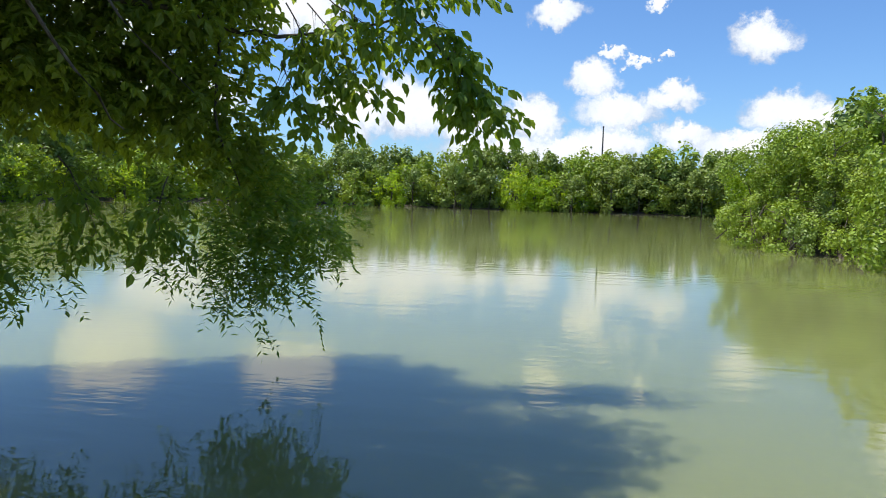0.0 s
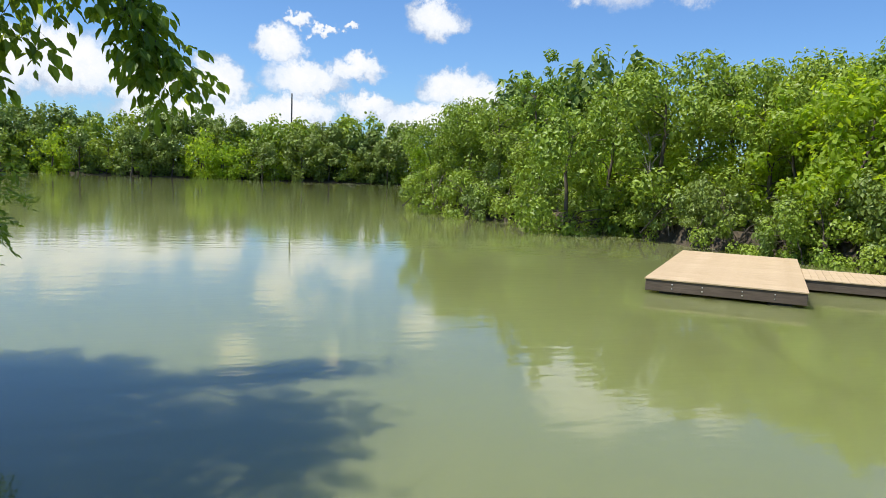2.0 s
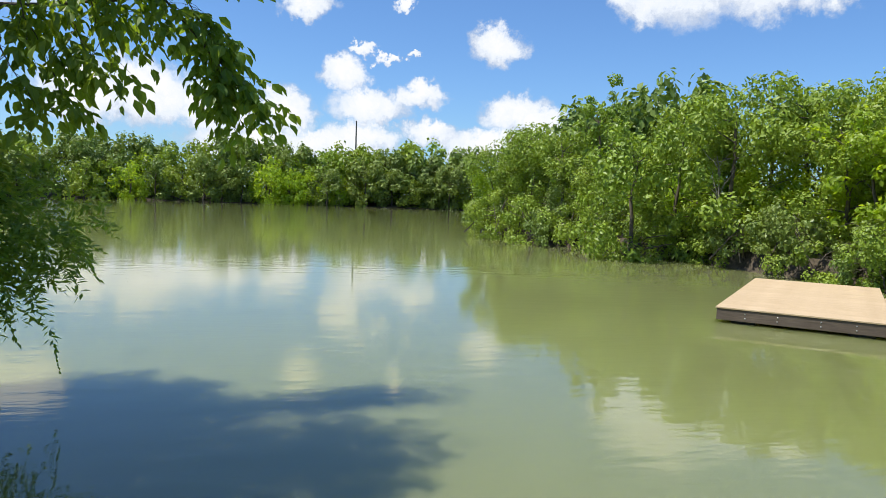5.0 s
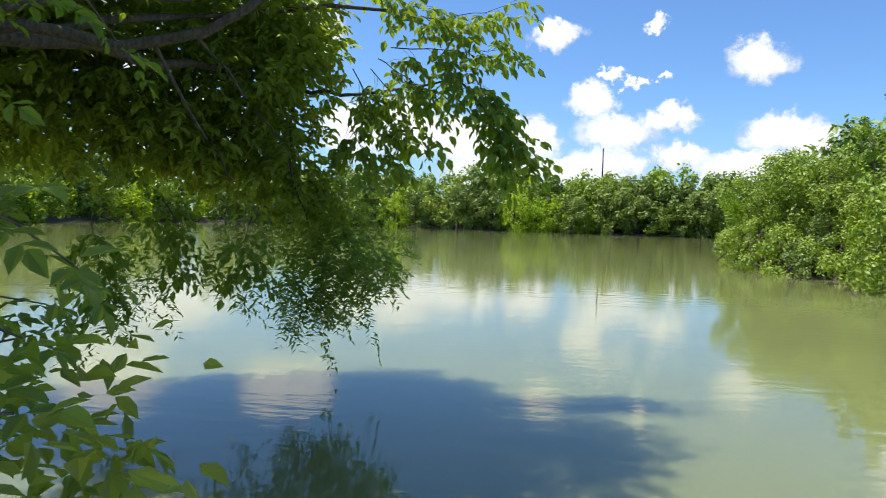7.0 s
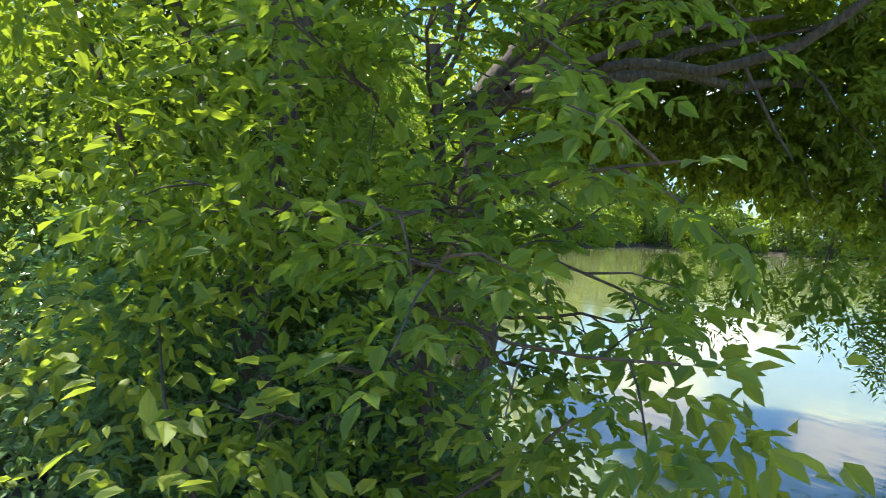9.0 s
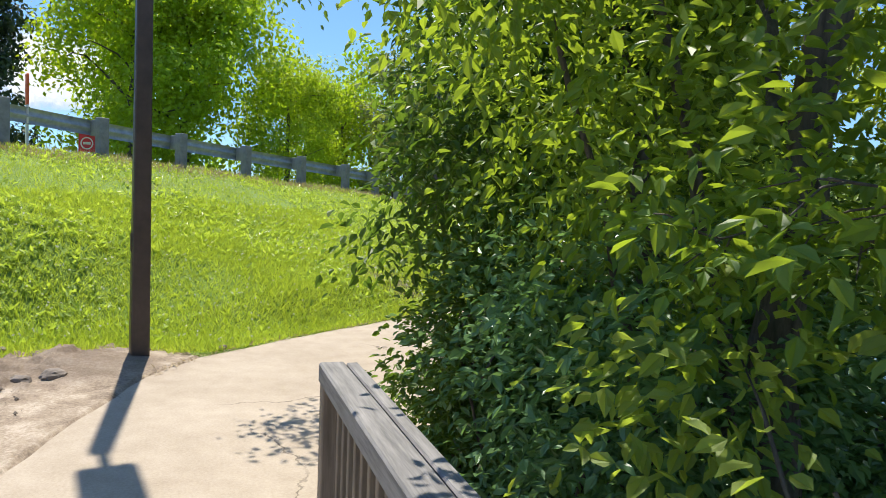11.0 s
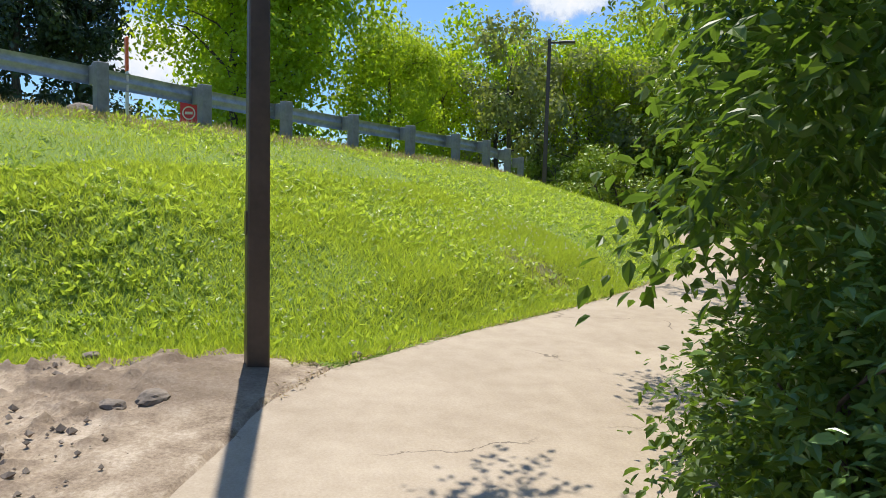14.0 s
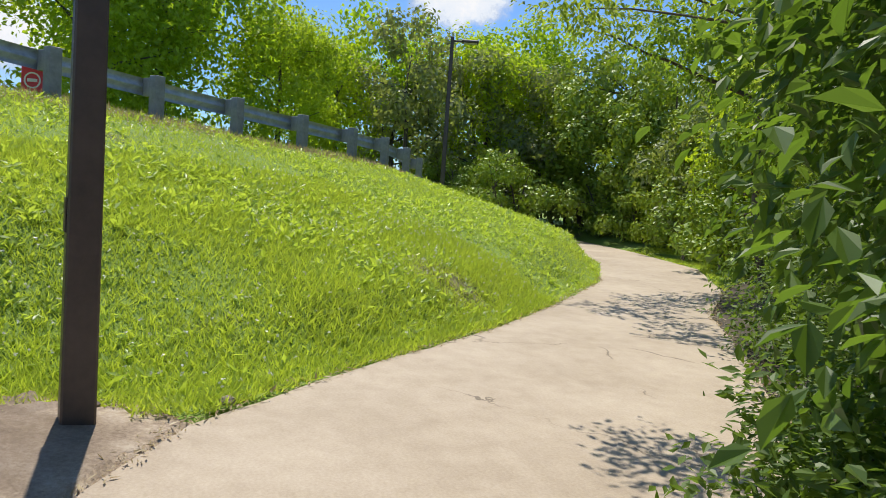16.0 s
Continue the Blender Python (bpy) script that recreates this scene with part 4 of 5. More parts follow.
def thicket():
    """Young trees and shrubs between the railing, the footpath and the water."""
    def one(name, at, label, category, lines, blobs, count, leaf, mat, per=7, length=0.3, droop=0.4, wide=0.5, fine=True):
        o = np.array(at)
        t = thing(name, at, label, category)
        v, f = tubes([[(np.array(p) - o, r) for p, r in l] for l in lines], 7)
        if name == "tree":
            part("trunk", mesh_from("trunk", v, f, M["bark"], True), None, t)
        else:
            for l in lines:
                v, f = tubes([[(np.array(p) - o, r) for p, r in l]], 6)
                part("stem", mesh_from("stem", v, f, M["bark"], True), None, t)
        p, out = in_ellipsoids(blobs, count, 0.55)
        p[:, 2] = np.maximum(p[:, 2], 0.03 + rng.uniform(0, 0.1, len(p)))
        way = unit(out * 0.6 + rng.normal(size=p.shape) * 0.55 + np.array([0, 0, -0.2]))
        v, f = twigs(p, way, rng.uniform(0.6, 1.3, len(p)) * length, per, leaf, wide, 0.8, droop, fine)
        part("foliage", mesh_from("foliage", v - o, f, mat), None, t)
    one("tree", (-3.4, -0.2, -0.05), "young tree with rough grey-brown bark beside the railing", "tree",
        [limb_line((-3.4, -0.2, -0.2), (-3.3, -0.1, 3.2), 0.09, 0.06, 0.06, 8), limb_line((-3.3, -0.1, 3.2), (-3.1, 0.2, 5.4), 0.06, 0.02, 0.1), limb_line((-3.4, -0.15, 1.9), (-4.6, 0.3, 3.2), 0.03, 0.012), limb_line((-3.3, -0.1, 2.5), (-2.2, 0.6, 3.3), 0.03, 0.01), limb_line((-3.3, -0.15, 2.4), (-3.59, -1.01, 2.3), 0.018, 0.012, 0.1), limb_line((-3.59, -1.01, 2.3), (-3.72, -1.45, 2.22), 0.012, 0.006, 0.1), limb_line((-3.9, 0.1, -0.1), (-3.87, -0.29, 2.2), 0.035, 0.026, 0.08), limb_line((-3.87, -0.29, 2.2), (-3.86, -0.6, 3.1), 0.026, 0.012, 0.08), limb_line((-4.0, -0.1, 0.2), (-4.05, -0.78, 2.4), 0.022, 0.012, 0.1)],
        # Third to seventh blobs sit out of view, added to shade the leaves below.
        [((-3.3, 0.3, 4.2), (1.6, 1.3, 1.4)), ((-4.4, 0.5, 3.3), (1.2, 0.9, 1.1)), ((-2.4, 0.9, 3.1), (0.8, 0.7, 0.5)), ((-2.0, 0.2, 3.2), (0.7, 0.6, 0.4)), ((-2.9, -0.6, 4.6), (1.3, 0.8, 0.45)), ((-3.0, 0.3, 4.7), (1.3, 0.8, 0.45)), ((-2.8, -0.2, 4.2), (1.0, 0.7, 0.35)), ((-3.0, -0.55, 1.75), (0.9, 0.4, 0.6)), ((-4.0, -0.5, 2.0), (0.9, 0.5, 0.6)), ((-3.9, -0.3, 2.9), (0.5, 0.5, 0.5)), ((-3.65, -1.1, 2.4), (0.4, 0.45, 0.22)), ((-4.3, -0.9, 2.5), (0.5, 0.4, 0.4))], 4300, 0.072, M["leaf_mid"])
    # This tree and the next take the leaf colour with shade in it.
    one("tree", (-5.2, 0.5, -0.05), "leaning young tree in the thicket", "tree",
        [limb_line((-5.2, 0.5, -0.2), (-5.9, 0.9, 3.6), 0.07, 0.04, 0.1, 8), limb_line((-5.5, 0.7, 2.0), (-5.2, -0.3, 3.4), 0.03, 0.01), limb_line((-5.9, 0.9, 3.6), (-6.2, 1.2, 5.2), 0.04, 0.012)],
        [((-5.9, 0.9, 4.2), (1.5, 1.2, 1.3)), ((-5.6, 0.5, 2.9), (1.2, 0.8, 0.9)), ((-6.8, 1.6, 3.2), (1.1, 0.9, 1.1)), ((-5.35, -0.75, 1.9), (0.45, 0.5, 0.8)), ((-6.1, -0.25, 2.1), (0.7, 0.5, 1.0)), ((-6.9, 0.4, 2.2), (0.6, 0.5, 1.0)), ((-6.0, -0.4, 3.1), (0.6, 0.5, 0.5)), ((-5.5, -1.0, 1.4), (0.22, 0.2, 0.2))], 3600, 0.082, M["leaf_shaded"])
    one("tree", (-7.8, 2.2, -0.05), "young tree overhanging the footpath", "tree",
        [limb_line((-7.8, 2.2, -0.2), (-8.4, 2.8, 3.4), 0.06, 0.04, 0.1, 8), limb_line((-8.4, 2.8, 3.4), (-9.0, 2.4, 5.2), 0.04, 0.01), limb_line((-8.1, 2.5, 2.4), (-9.2, 2.2, 3.4), 0.025, 0.01)],
        [((-8.4, 2.7, 4.2), (1.6, 1.3, 1.3)), ((-9.6, 3.0, 4.9), (1.4, 1.2, 0.9)), ((-9.6, 0.45, 3.7), (0.6, 0.5, 0.25)), ((-9.5, 0.4, 3.75), (0.5, 0.4, 0.25)), ((-8.1, -1.4, 3.9), (0.6, 0.35, 0.25)), ((-8.0, -1.35, 3.85), (0.5, 0.3, 0.2)), ((-8.6, 3.1, 2.6), (1.2, 1.1, 1.1)), ((-9.8, 4.2, 3.6), (1.4, 1.3, 1.4))], 3300, 0.075, M["leaf_shaded"])
    one("tree", (-11.0, 5.4, -0.05), "leafy tree overhanging the footpath's bend", "tree",
        [limb_line((-11, 5.4, -0.2), (-11.6, 6.0, 3.8), 0.08, 0.05, 0.1, 8), limb_line((-11.6, 6.0, 3.8), (-12.4, 5.6, 5.6), 0.05, 0.01), limb_line((-11.6, 6.0, 3.8), (-15.4, 4.0, 4.75), 0.04, 0.01, 0.1), limb_line((-13.0, 5.2, 4.2), (-13.4, 3.2, 4.7), 0.02, 0.006, 0.1)],
        [((-11.6, 5.9, 4.2), (1.8, 1.6, 1.6)), ((-13.4, 3.3, 4.7), (0.9, 0.6, 0.3)), ((-14.9, 3.5, 4.7), (1.0, 0.7, 0.3)), ((-15.8, 4.6, 4.7), (0.9, 0.7, 0.3)), ((-13.0, 4.6, 4.7), (0.8, 0.6, 0.3)), ((-13.2, 7.4, 3.8), (1.6, 1.5, 1.6)), ((-11.4, 6.2, 2.0), (1.3, 1.2, 1.5)), ((-14.4, 8.6, 2.4), (1.4, 1.3, 1.8))], 3300, 0.10, M["leaf_near"])
    one("tree", (-15.4, 8.4, -0.05), "leafy tree with limbs reaching over the footpath", "tree",
        [limb_line((-15.4, 8.4, -0.2), (-15.6, 8.0, 3.6), 0.09, 0.06, 0.1, 8), limb_line((-15.6, 8.0, 3.6), (-16.2, 4.6, 4.6), 0.05, 0.012, 0.15), limb_line((-15.6, 8.0, 3.6), (-15.0, 8.6, 6.0), 0.05, 0.012, 0.15)],
        [((-15.6, 7.4, 4.6), (1.6, 1.5, 1.0)), ((-15.9, 5.9, 4.7), (1.3, 1.0, 0.5)), ((-15.2, 8.6, 5.6), (1.5, 1.4, 1.0))], 1100, 0.12, M["leaf_mid"])
    shr = "dense dark green glossy-leaved shrub"
    shrubs = [((-1.9, -0.35), (0.5, 0.3, 0.3), 0.35), ((-2.7, -0.7), (0.4, 0.25, 0.3), 0.4), ((-2.3, 0.0), (0.5, 0.4, 0.4), 0.35), ((-3.7, -0.45), (0.85, 0.6, 0.95), 0.7), ((-4.9, -0.35), (0.75, 0.6, 1.0), 0.8), ((-6.0, 0.35), (0.8, 0.65, 1.2), 0.9), ((-5.3, -0.5), (0.6, 0.5, 0.8), 0.6), ((-6.5, 0.1), (0.55, 0.5, 0.6), 0.45),
              ((-7.2, 1.35), (0.8, 0.75, 1.15), 0.9), ((-8.6, 2.5), (0.9, 0.8, 1.1), 0.8), ((-10.1, 3.7), (0.9, 0.9, 1.1), 0.8), ((-3.8, 0.9), (0.8, 0.6, 0.6), 0.5), ((-5.0, 1.2), (0.9, 0.7, 1.3), 1.0)]
    for (x, y), r, z in shrubs:
        ln = [limb_line((x + rng.normal() * 0.08, y + rng.normal() * 0.08, -0.15), (x + rng.normal() * r[0] * 0.22, y + rng.normal() * r[1] * 0.22, z + r[2] * 0.2), 0.016, 0.005, 0.3, 5) for _ in range(6)]
        # Leaf colour goes by x: lit shrubs by the railing, painted-in shade beyond -5.
        one("shrub", (x, y, -0.04), shr + " beside the footpath", "shrub", ln, [((x, y, z), r), ((x + rng.normal() * 0.3, y + rng.normal() * 0.2, z * 0.5), (r[0] * 0.9, r[1] * 0.9, r[2] * 0.6))], int((900 if x > -6.8 else 560) * r[0] * r[2] + 180), 0.062 if x > -2.6 else 0.064, M["leaf_mid"] if x > -2.6 else M["leaf_shrub_lit"] if x > -5.0 else M["leaf_shaded"], 9, 0.24, 0.25, 0.5, x > -5.4)
    # leafy boughs reaching towards the overlook
    o = np.array((-2.6, 0.15, -0.05))
    t = thing("tree", tuple(o), "young tree with pinnate leaves leaning towards the overlook", "tree")
    lines = [limb_line((-2.6, 0.15, -0.2), (-2.5, 0.1, 2.2), 0.035, 0.02, 0.1, 8), limb_line((-2.5, 0.1, 2.2), (-2.3, 0.4, 3.6), 0.02, 0.008, 0.1)]
    v, f = tubes([[(np.array(p) - o, r) for p, r in l] for l in lines], 7)
    part("trunk", mesh_from("trunk", v, f, M["bark"], True), None, t)
    for tip, nodes in (((-0.98, -0.55, 1.3), 8), ((-1.02, -0.5, 1.68), 8), ((-1.3, -0.82, 1.5), 9), ((-1.42, -0.98, 1.56), 8), ((-1.95, -0.42, 1.45), 10), ((-1.95, -0.3, 1.85), 9), ((-1.6, -0.5, 1.7), 9), ((-1.35, -0.55, 2.0), 9),
                       ((-1.5, -0.7, 2.25), 10), ((-2.2, -0.85, 2.1), 11), ((-2.6, -0.95, 1.65), 11), ((-3.0, -1.0, 1.5), 10), ((-1.9, -0.75, 1.15), 9), ((-2.35, -0.85, 0.95), 10), ((-1.2, 0.1, 2.3), 10), ((-1.5, 0.3, 1.3), 6),
                       ((-1.3, 0.0, 2.7), 10), ((-1.0, -0.35, 2.45), 8), ((-1.7, -0.2, 2.6), 9), ((-1.25, -0.15, 1.4), 6), ((-1.75, 0.35, 1.0), 9), ((-1.9, 0.5, 1.6), 9), ((-1.75, 0.2, 1.95), 9), ((-1.9, 0.35, 0.7), 9)):
        z = 0.45 + 0.6 * tip[2]
        tip = np.array(tip) + 0.17 * unit(np.array((-2.55, 0.12, z)) - np.array(tip))
        ln, feet, ways = bough((-2.55, 0.12, min(z, 2.2)), tip, nodes, 0.24, 0.011, 0.32)
        v, f = tubes([[(np.array(p) - o, r) for p, r in l] for l in ln], 5)
        br = part("branch", mesh_from("branch", v, f, M["bark"], True), None, t)
        v, f = compound(feet, ways, 0.056, 2, 0.52, 0.3)
        part("foliage", mesh_from("foliage", v - o, f, M["leaf_mid"]), None, br)
    one("sapling", (-2.3, -0.6, -0.04), "young sapling with broad light green leaves by the railing", "sapling",
        [limb_line((-2.3, -0.6, -0.15), (-2.45, -0.85, 1.0), 0.012, 0.005, 0.2), limb_line((-2.3, -0.6, 0.2), (-1.5, -0.25, 1.1), 0.01, 0.004), limb_line((-2.3, -0.6, 0.3), (-2.9, -0.75, 1.2), 0.01, 0.004)],
        [((-2.1, -0.95, 0.9), (0.4, 0.2, 0.25)), ((-1.35, -0.2, 1.15), (0.3, 0.25, 0.3)), ((-1.6, -0.15, 0.85), (0.35, 0.3, 0.25)), ((-2.9, -0.8, 1.1), (0.35, 0.25, 0.35))], 150, 0.075, M["leaf_young"], 7, 0.28, 0.3, 0.5)


thicket()


# ---- made things ----
def railing():
    t = thing("railing", (-4.49, -1.47, 0), "weathered grey timber railing with slats and a cracked cap", "railing")
    L = 2.9
    bm = bmesh.new()
    box(bm, (0, -0.09, 0.762), (L, 0.022, 0.85), 0.008)
    part("cap_board", bm, M["wood_grey"], t, "grey split timber cap")
    part("cap_board", boxes(((0.012, 0.028, 0.764), (L, 0.082, 0.847), 0.007)), M["wood_grey"], t, "grey split timber cap")
    part("bottom_board", boxes(((0.1, -0.07, 0.1), (L, -0.032, 0.2), 0.004)), M["wood_grey"], t)
    for x in (0.012, 1.45, 2.78):
        part("post", boxes(((x, -0.084, -0.1), (x + 0.09, 0.06, 0.761), 0.005)), M["wood_brown"], t)
    slat = None
    k = 0
    while 0.17 + k * 0.125 < L - 0.1:
        x = 0.17 + k * 0.125
        k += 1
        if slat is None:
            slat = part("slat", boxes(((-0.019, -0.031, 0.06), (0.019, 0.006, 0.761), 0.003)), M["wood_brown"], t)
            slat.location = (x, 0, 0)
        else:
            c = new("slat", slat.data)
            c.parent = t
            c.location = (x, 0, 0)


railing()


def lamp_pole(at, turn):
    t = thing("street_lamp", at, "dark brown square steel lamp pole beside the footpath", "street lamp", "lamp poles", turn)
    bm = bmesh.new()
    H = 6.0
    r = box(bm, (-0.088, -0.088, -0.3), (0.088, 0.088, H), 0.012)
    for v in r:
        k = 1 - 0.3 * max(0, v.co.z) / H
        v.co.x *= k
        v.co.y *= k
    part("pole", bm, M["brown_paint"], t)
    part("arm", boxes(((0.05, -0.03, H - 0.18), (0.4, 0.03, H - 0.11), 0.01)), M["brown_paint"], t)
    head = part("lamp_head", boxes(((0.35, -0.16, H - 0.2), (0.95, 0.16, H - 0.09), 0.03)), M["brown_paint"], t)
    part("lens", boxes(((0.42, -0.12, H - 0.212), (0.88, 0.12, H - 0.199), 0.004)), M["white"], head)
    part("hatch", boxes(((-0.05, -0.092, 1.0), (0.05, -0.082, 1.18), 0.003)), M["brown_paint"], t)


lamp_pole((-8.9, -2.69, 0.05), 12)
lamp_pole((-29.17, 6.53, 1.15), 70)


def guardrail():
    t = thing("guardrail", (0, 0, 0), "galvanised steel guardrail on grey posts along the crest", "guardrail")
    pts = [np.array((-12.2, -10.2)), np.array((-13.5, -8.8)), np.array((-14.8, -7.3)), np.array((-16.05, -5.69)), np.array((-17.27, -4.22)), np.array((-18.52, -2.77)), np.array((-19.78, -1.31)), np.array((-21.01, 0.19)), np.array((-22.28, 1.62)), np.array((-23.74, 2.85)),
           np.array((-25.3, 3.95)), np.array((-26.95, 4.9))]
    tops = [3.70, 3.6, 3.47, 3.36, 3.24, 3.15, 3.07, 2.99, 2.93, 2.90, 2.78, 2.6]
    prof = [(0.000, 0.155), (0.055, 0.115), (0.060, 0.060), (0.004, 0.018), (0.004, -0.018), (0.060, -0.060), (0.055, -0.115), (0.000, -0.155)]
    vs, fs = [], []
    for i, p in enumerate(pts):
        d = pts[min(i + 1, len(pts) - 1)] - pts[max(i - 1, 0)]
        d /= np.linalg.norm(d)
        back = np.array([-d[1], d[0]])
        back = back if back @ RAIL_S < 0 else -back
        for s in (1, 0):
            for o, z in prof:
                q = p + back * (o + 0.29 + 0.004 * s)
                vs.append((q[0], q[1], tops[i] - 0.2 + z))
    n = len(prof)
    for i in range(len(pts) - 1):
        for s in (0, 1):
            for k in range(n - 1):
                a = (i * 2 + s) * n + k
                fs.append((a, a + 1, a + 2 * n + 1, a + 2 * n))
    part("beam", mesh_from("beam", vs, fs, M["galvanised"], True), None, t)
    for i, p in enumerate(pts):
        d = pts[min(i + 1, len(pts) - 1)] - pts[max(i - 1, 0)]
        g = float(height(np.array([p[0]]), np.array([p[1]]))[0])
        post = part("post", boxes(((-0.10, -0.09, g - 0.4 - tops[i]), (0.10, 0.09, 0.0), 0.008)), M["block"], t)
        post.matrix_basis = pose(p[0], p[1], tops[i], 0, 0, math.degrees(math.atan2(d[1], d[0])))
        blk = part("spacer", boxes(((-0.075, -0.0, -0.36), (0.075, 0.2, -0.04), 0.006)), M["block"], post)
        blk.location = (0, 0.088, 0)


guardrail()


def marker_post():
    x, y = -16.75, -5.45
    z = float(height(np.array([x]), np.array([y]))[0])
    t = thing("marker_post", (x, y, z), "white plastic marker post with an orange top", "marker post", "", 20)
    part("shaft", boxes(((-0.085, -0.02, -0.2), (0.085, 0.02, 0.86), 0.01)), M["white"], t)
    part("top_band", boxes(((-0.09, -0.024, 0.86), (0.09, 0.024, 1.45), 0.012)), M["orange"], t, "faded orange top")


marker_post()


def warning_sign():
    x, y = -17.6, -4.55
    z = float(height(np.array([x]), np.array([y]))[0])
    t = thing("sign", (x, y, z), "small red and white warning sign on a stake", "sign", "", 75)
    part("stake", boxes(((-0.015, 0.012, -0.2), (0.015, 0.03, 0.5), 0.003)), M["dark_metal"], t)
    plate = part("plate", boxes(((-0.17, 0.0, 0.08), (0.17, 0.01, 0.58), 0.004)), M["red"], t)
    bm = bmesh.new()
    for a in range(20):
        t0 = 2 * math.pi * a / 20
        box(bm, (-0.02, -0.0042, -0.012), (0.02, -0.0005, 0.012), 0, Matrix.Translation((0.115 * math.sin(t0), 0, 0.26 + 0.115 * math.cos(t0))) @ Matrix.Rotation(t0, 4, "Y"))
    part("ring", bm, M["white"], plate)
    part("bar", boxes(((-0.075, -0.0042, 0.235), (0.075, -0.0005, 0.285))), M["white"], plate)
    part("text_bar", boxes(((-0.13, -0.0042, 0.47), (0.13, -0.0005, 0.50))), M["white"], plate)


warning_sign()


def stones():
    for x, y, s, lab in ((-8.06, -3.28, 0.095, "flat brown stone lying in the dirt"), (-7.95, -3.5, 0.07, "small brown stone lying in the dirt"), (-7.2, -3.9, 0.07, "small pale stone lying in the dirt"), (-7.9, -4.5, 0.08, "small pale stone lying in the dirt"),
                         (-9.2, -1.9, 0.05, "white pebble in the grass"), (-9.3, -4.0, 0.06, "grey pebble in the dirt")):
        bm = bmesh.new()
        bmesh.ops.create_icosphere(bm, subdivisions=3, radius=s)
        for v in bm.verts:
            n = noise.fractal(Vector(v.co) * (1.5 / s) + Vector((x * 7, y, 0)), 0.7, 2.0, 4)
            v.co = v.co * (1 + 0.2 * n)
            v.co.x *= 1.25
            v.co.z *= 0.55
        ob = part("stone", bm, M["stone"], None, smooth=False)
        ob.matrix_basis = pose(x, y, 0.02 + s * 0.25, 0, 0, rng.uniform(0, 360))
        tagged(ob, lab, "stone", "stones in the dirt")

    m = 2600
    x, y = rng.uniform(-9.4, -3, m), rng.uniform(-6.5, -2.3, m)
    ok = (signed(DIRT, x, y) < -0.05) & (signed(WALKWAY, x, y) > 0.4 + 0.5 * rng.random(m))
    x, y = x[ok], y[ok]
    lists = []
    for a, b in zip(x, y):
        s = 0.005 + 0.032 * rng.random() ** 5
        v = rng.normal(size=(6, 3)) * 0.15 * s + s * np.array([(1, 0, 0), (-1, 0, 0), (0, 1, 0), (0, -1, 0), (0, 0, 0.8), (0, 0, -0.8)])
        f = np.array([(0, 2, 4), (2, 1, 4), (1, 3, 4), (3, 0, 4), (2, 0, 5), (1, 2, 5), (3, 1, 5), (0, 3, 5)])
        lists.append((v + np.array([a, b, 0.02]), f))
    v, f = join(lists)
    tagged(part("gravel", mesh_from("gravel", v, f, M["stone"]), None), "loose pebbles and crumbs of earth on the dirt", "gravel", kind="stuff")
    bm = bmesh.new()
    bmesh.ops.create_icosphere(bm, subdivisions=3, radius=0.42)
    for v in bm.verts:
        v.co *= 1 + 0.15 * noise.fractal(Vector(v.co) * 2.2, 0.8, 2.0, 4)
        v.co.z *= 0.6
    ob = part("boulder", bm, M["stone"])
    ob.matrix_basis = pose(-18.2, -6.6, float(height(np.array([-18.2]), np.array([-6.6]))[0]) + 0.16)
    tagged(ob, "rounded grey boulder behind the guardrail", "boulder")


stones()


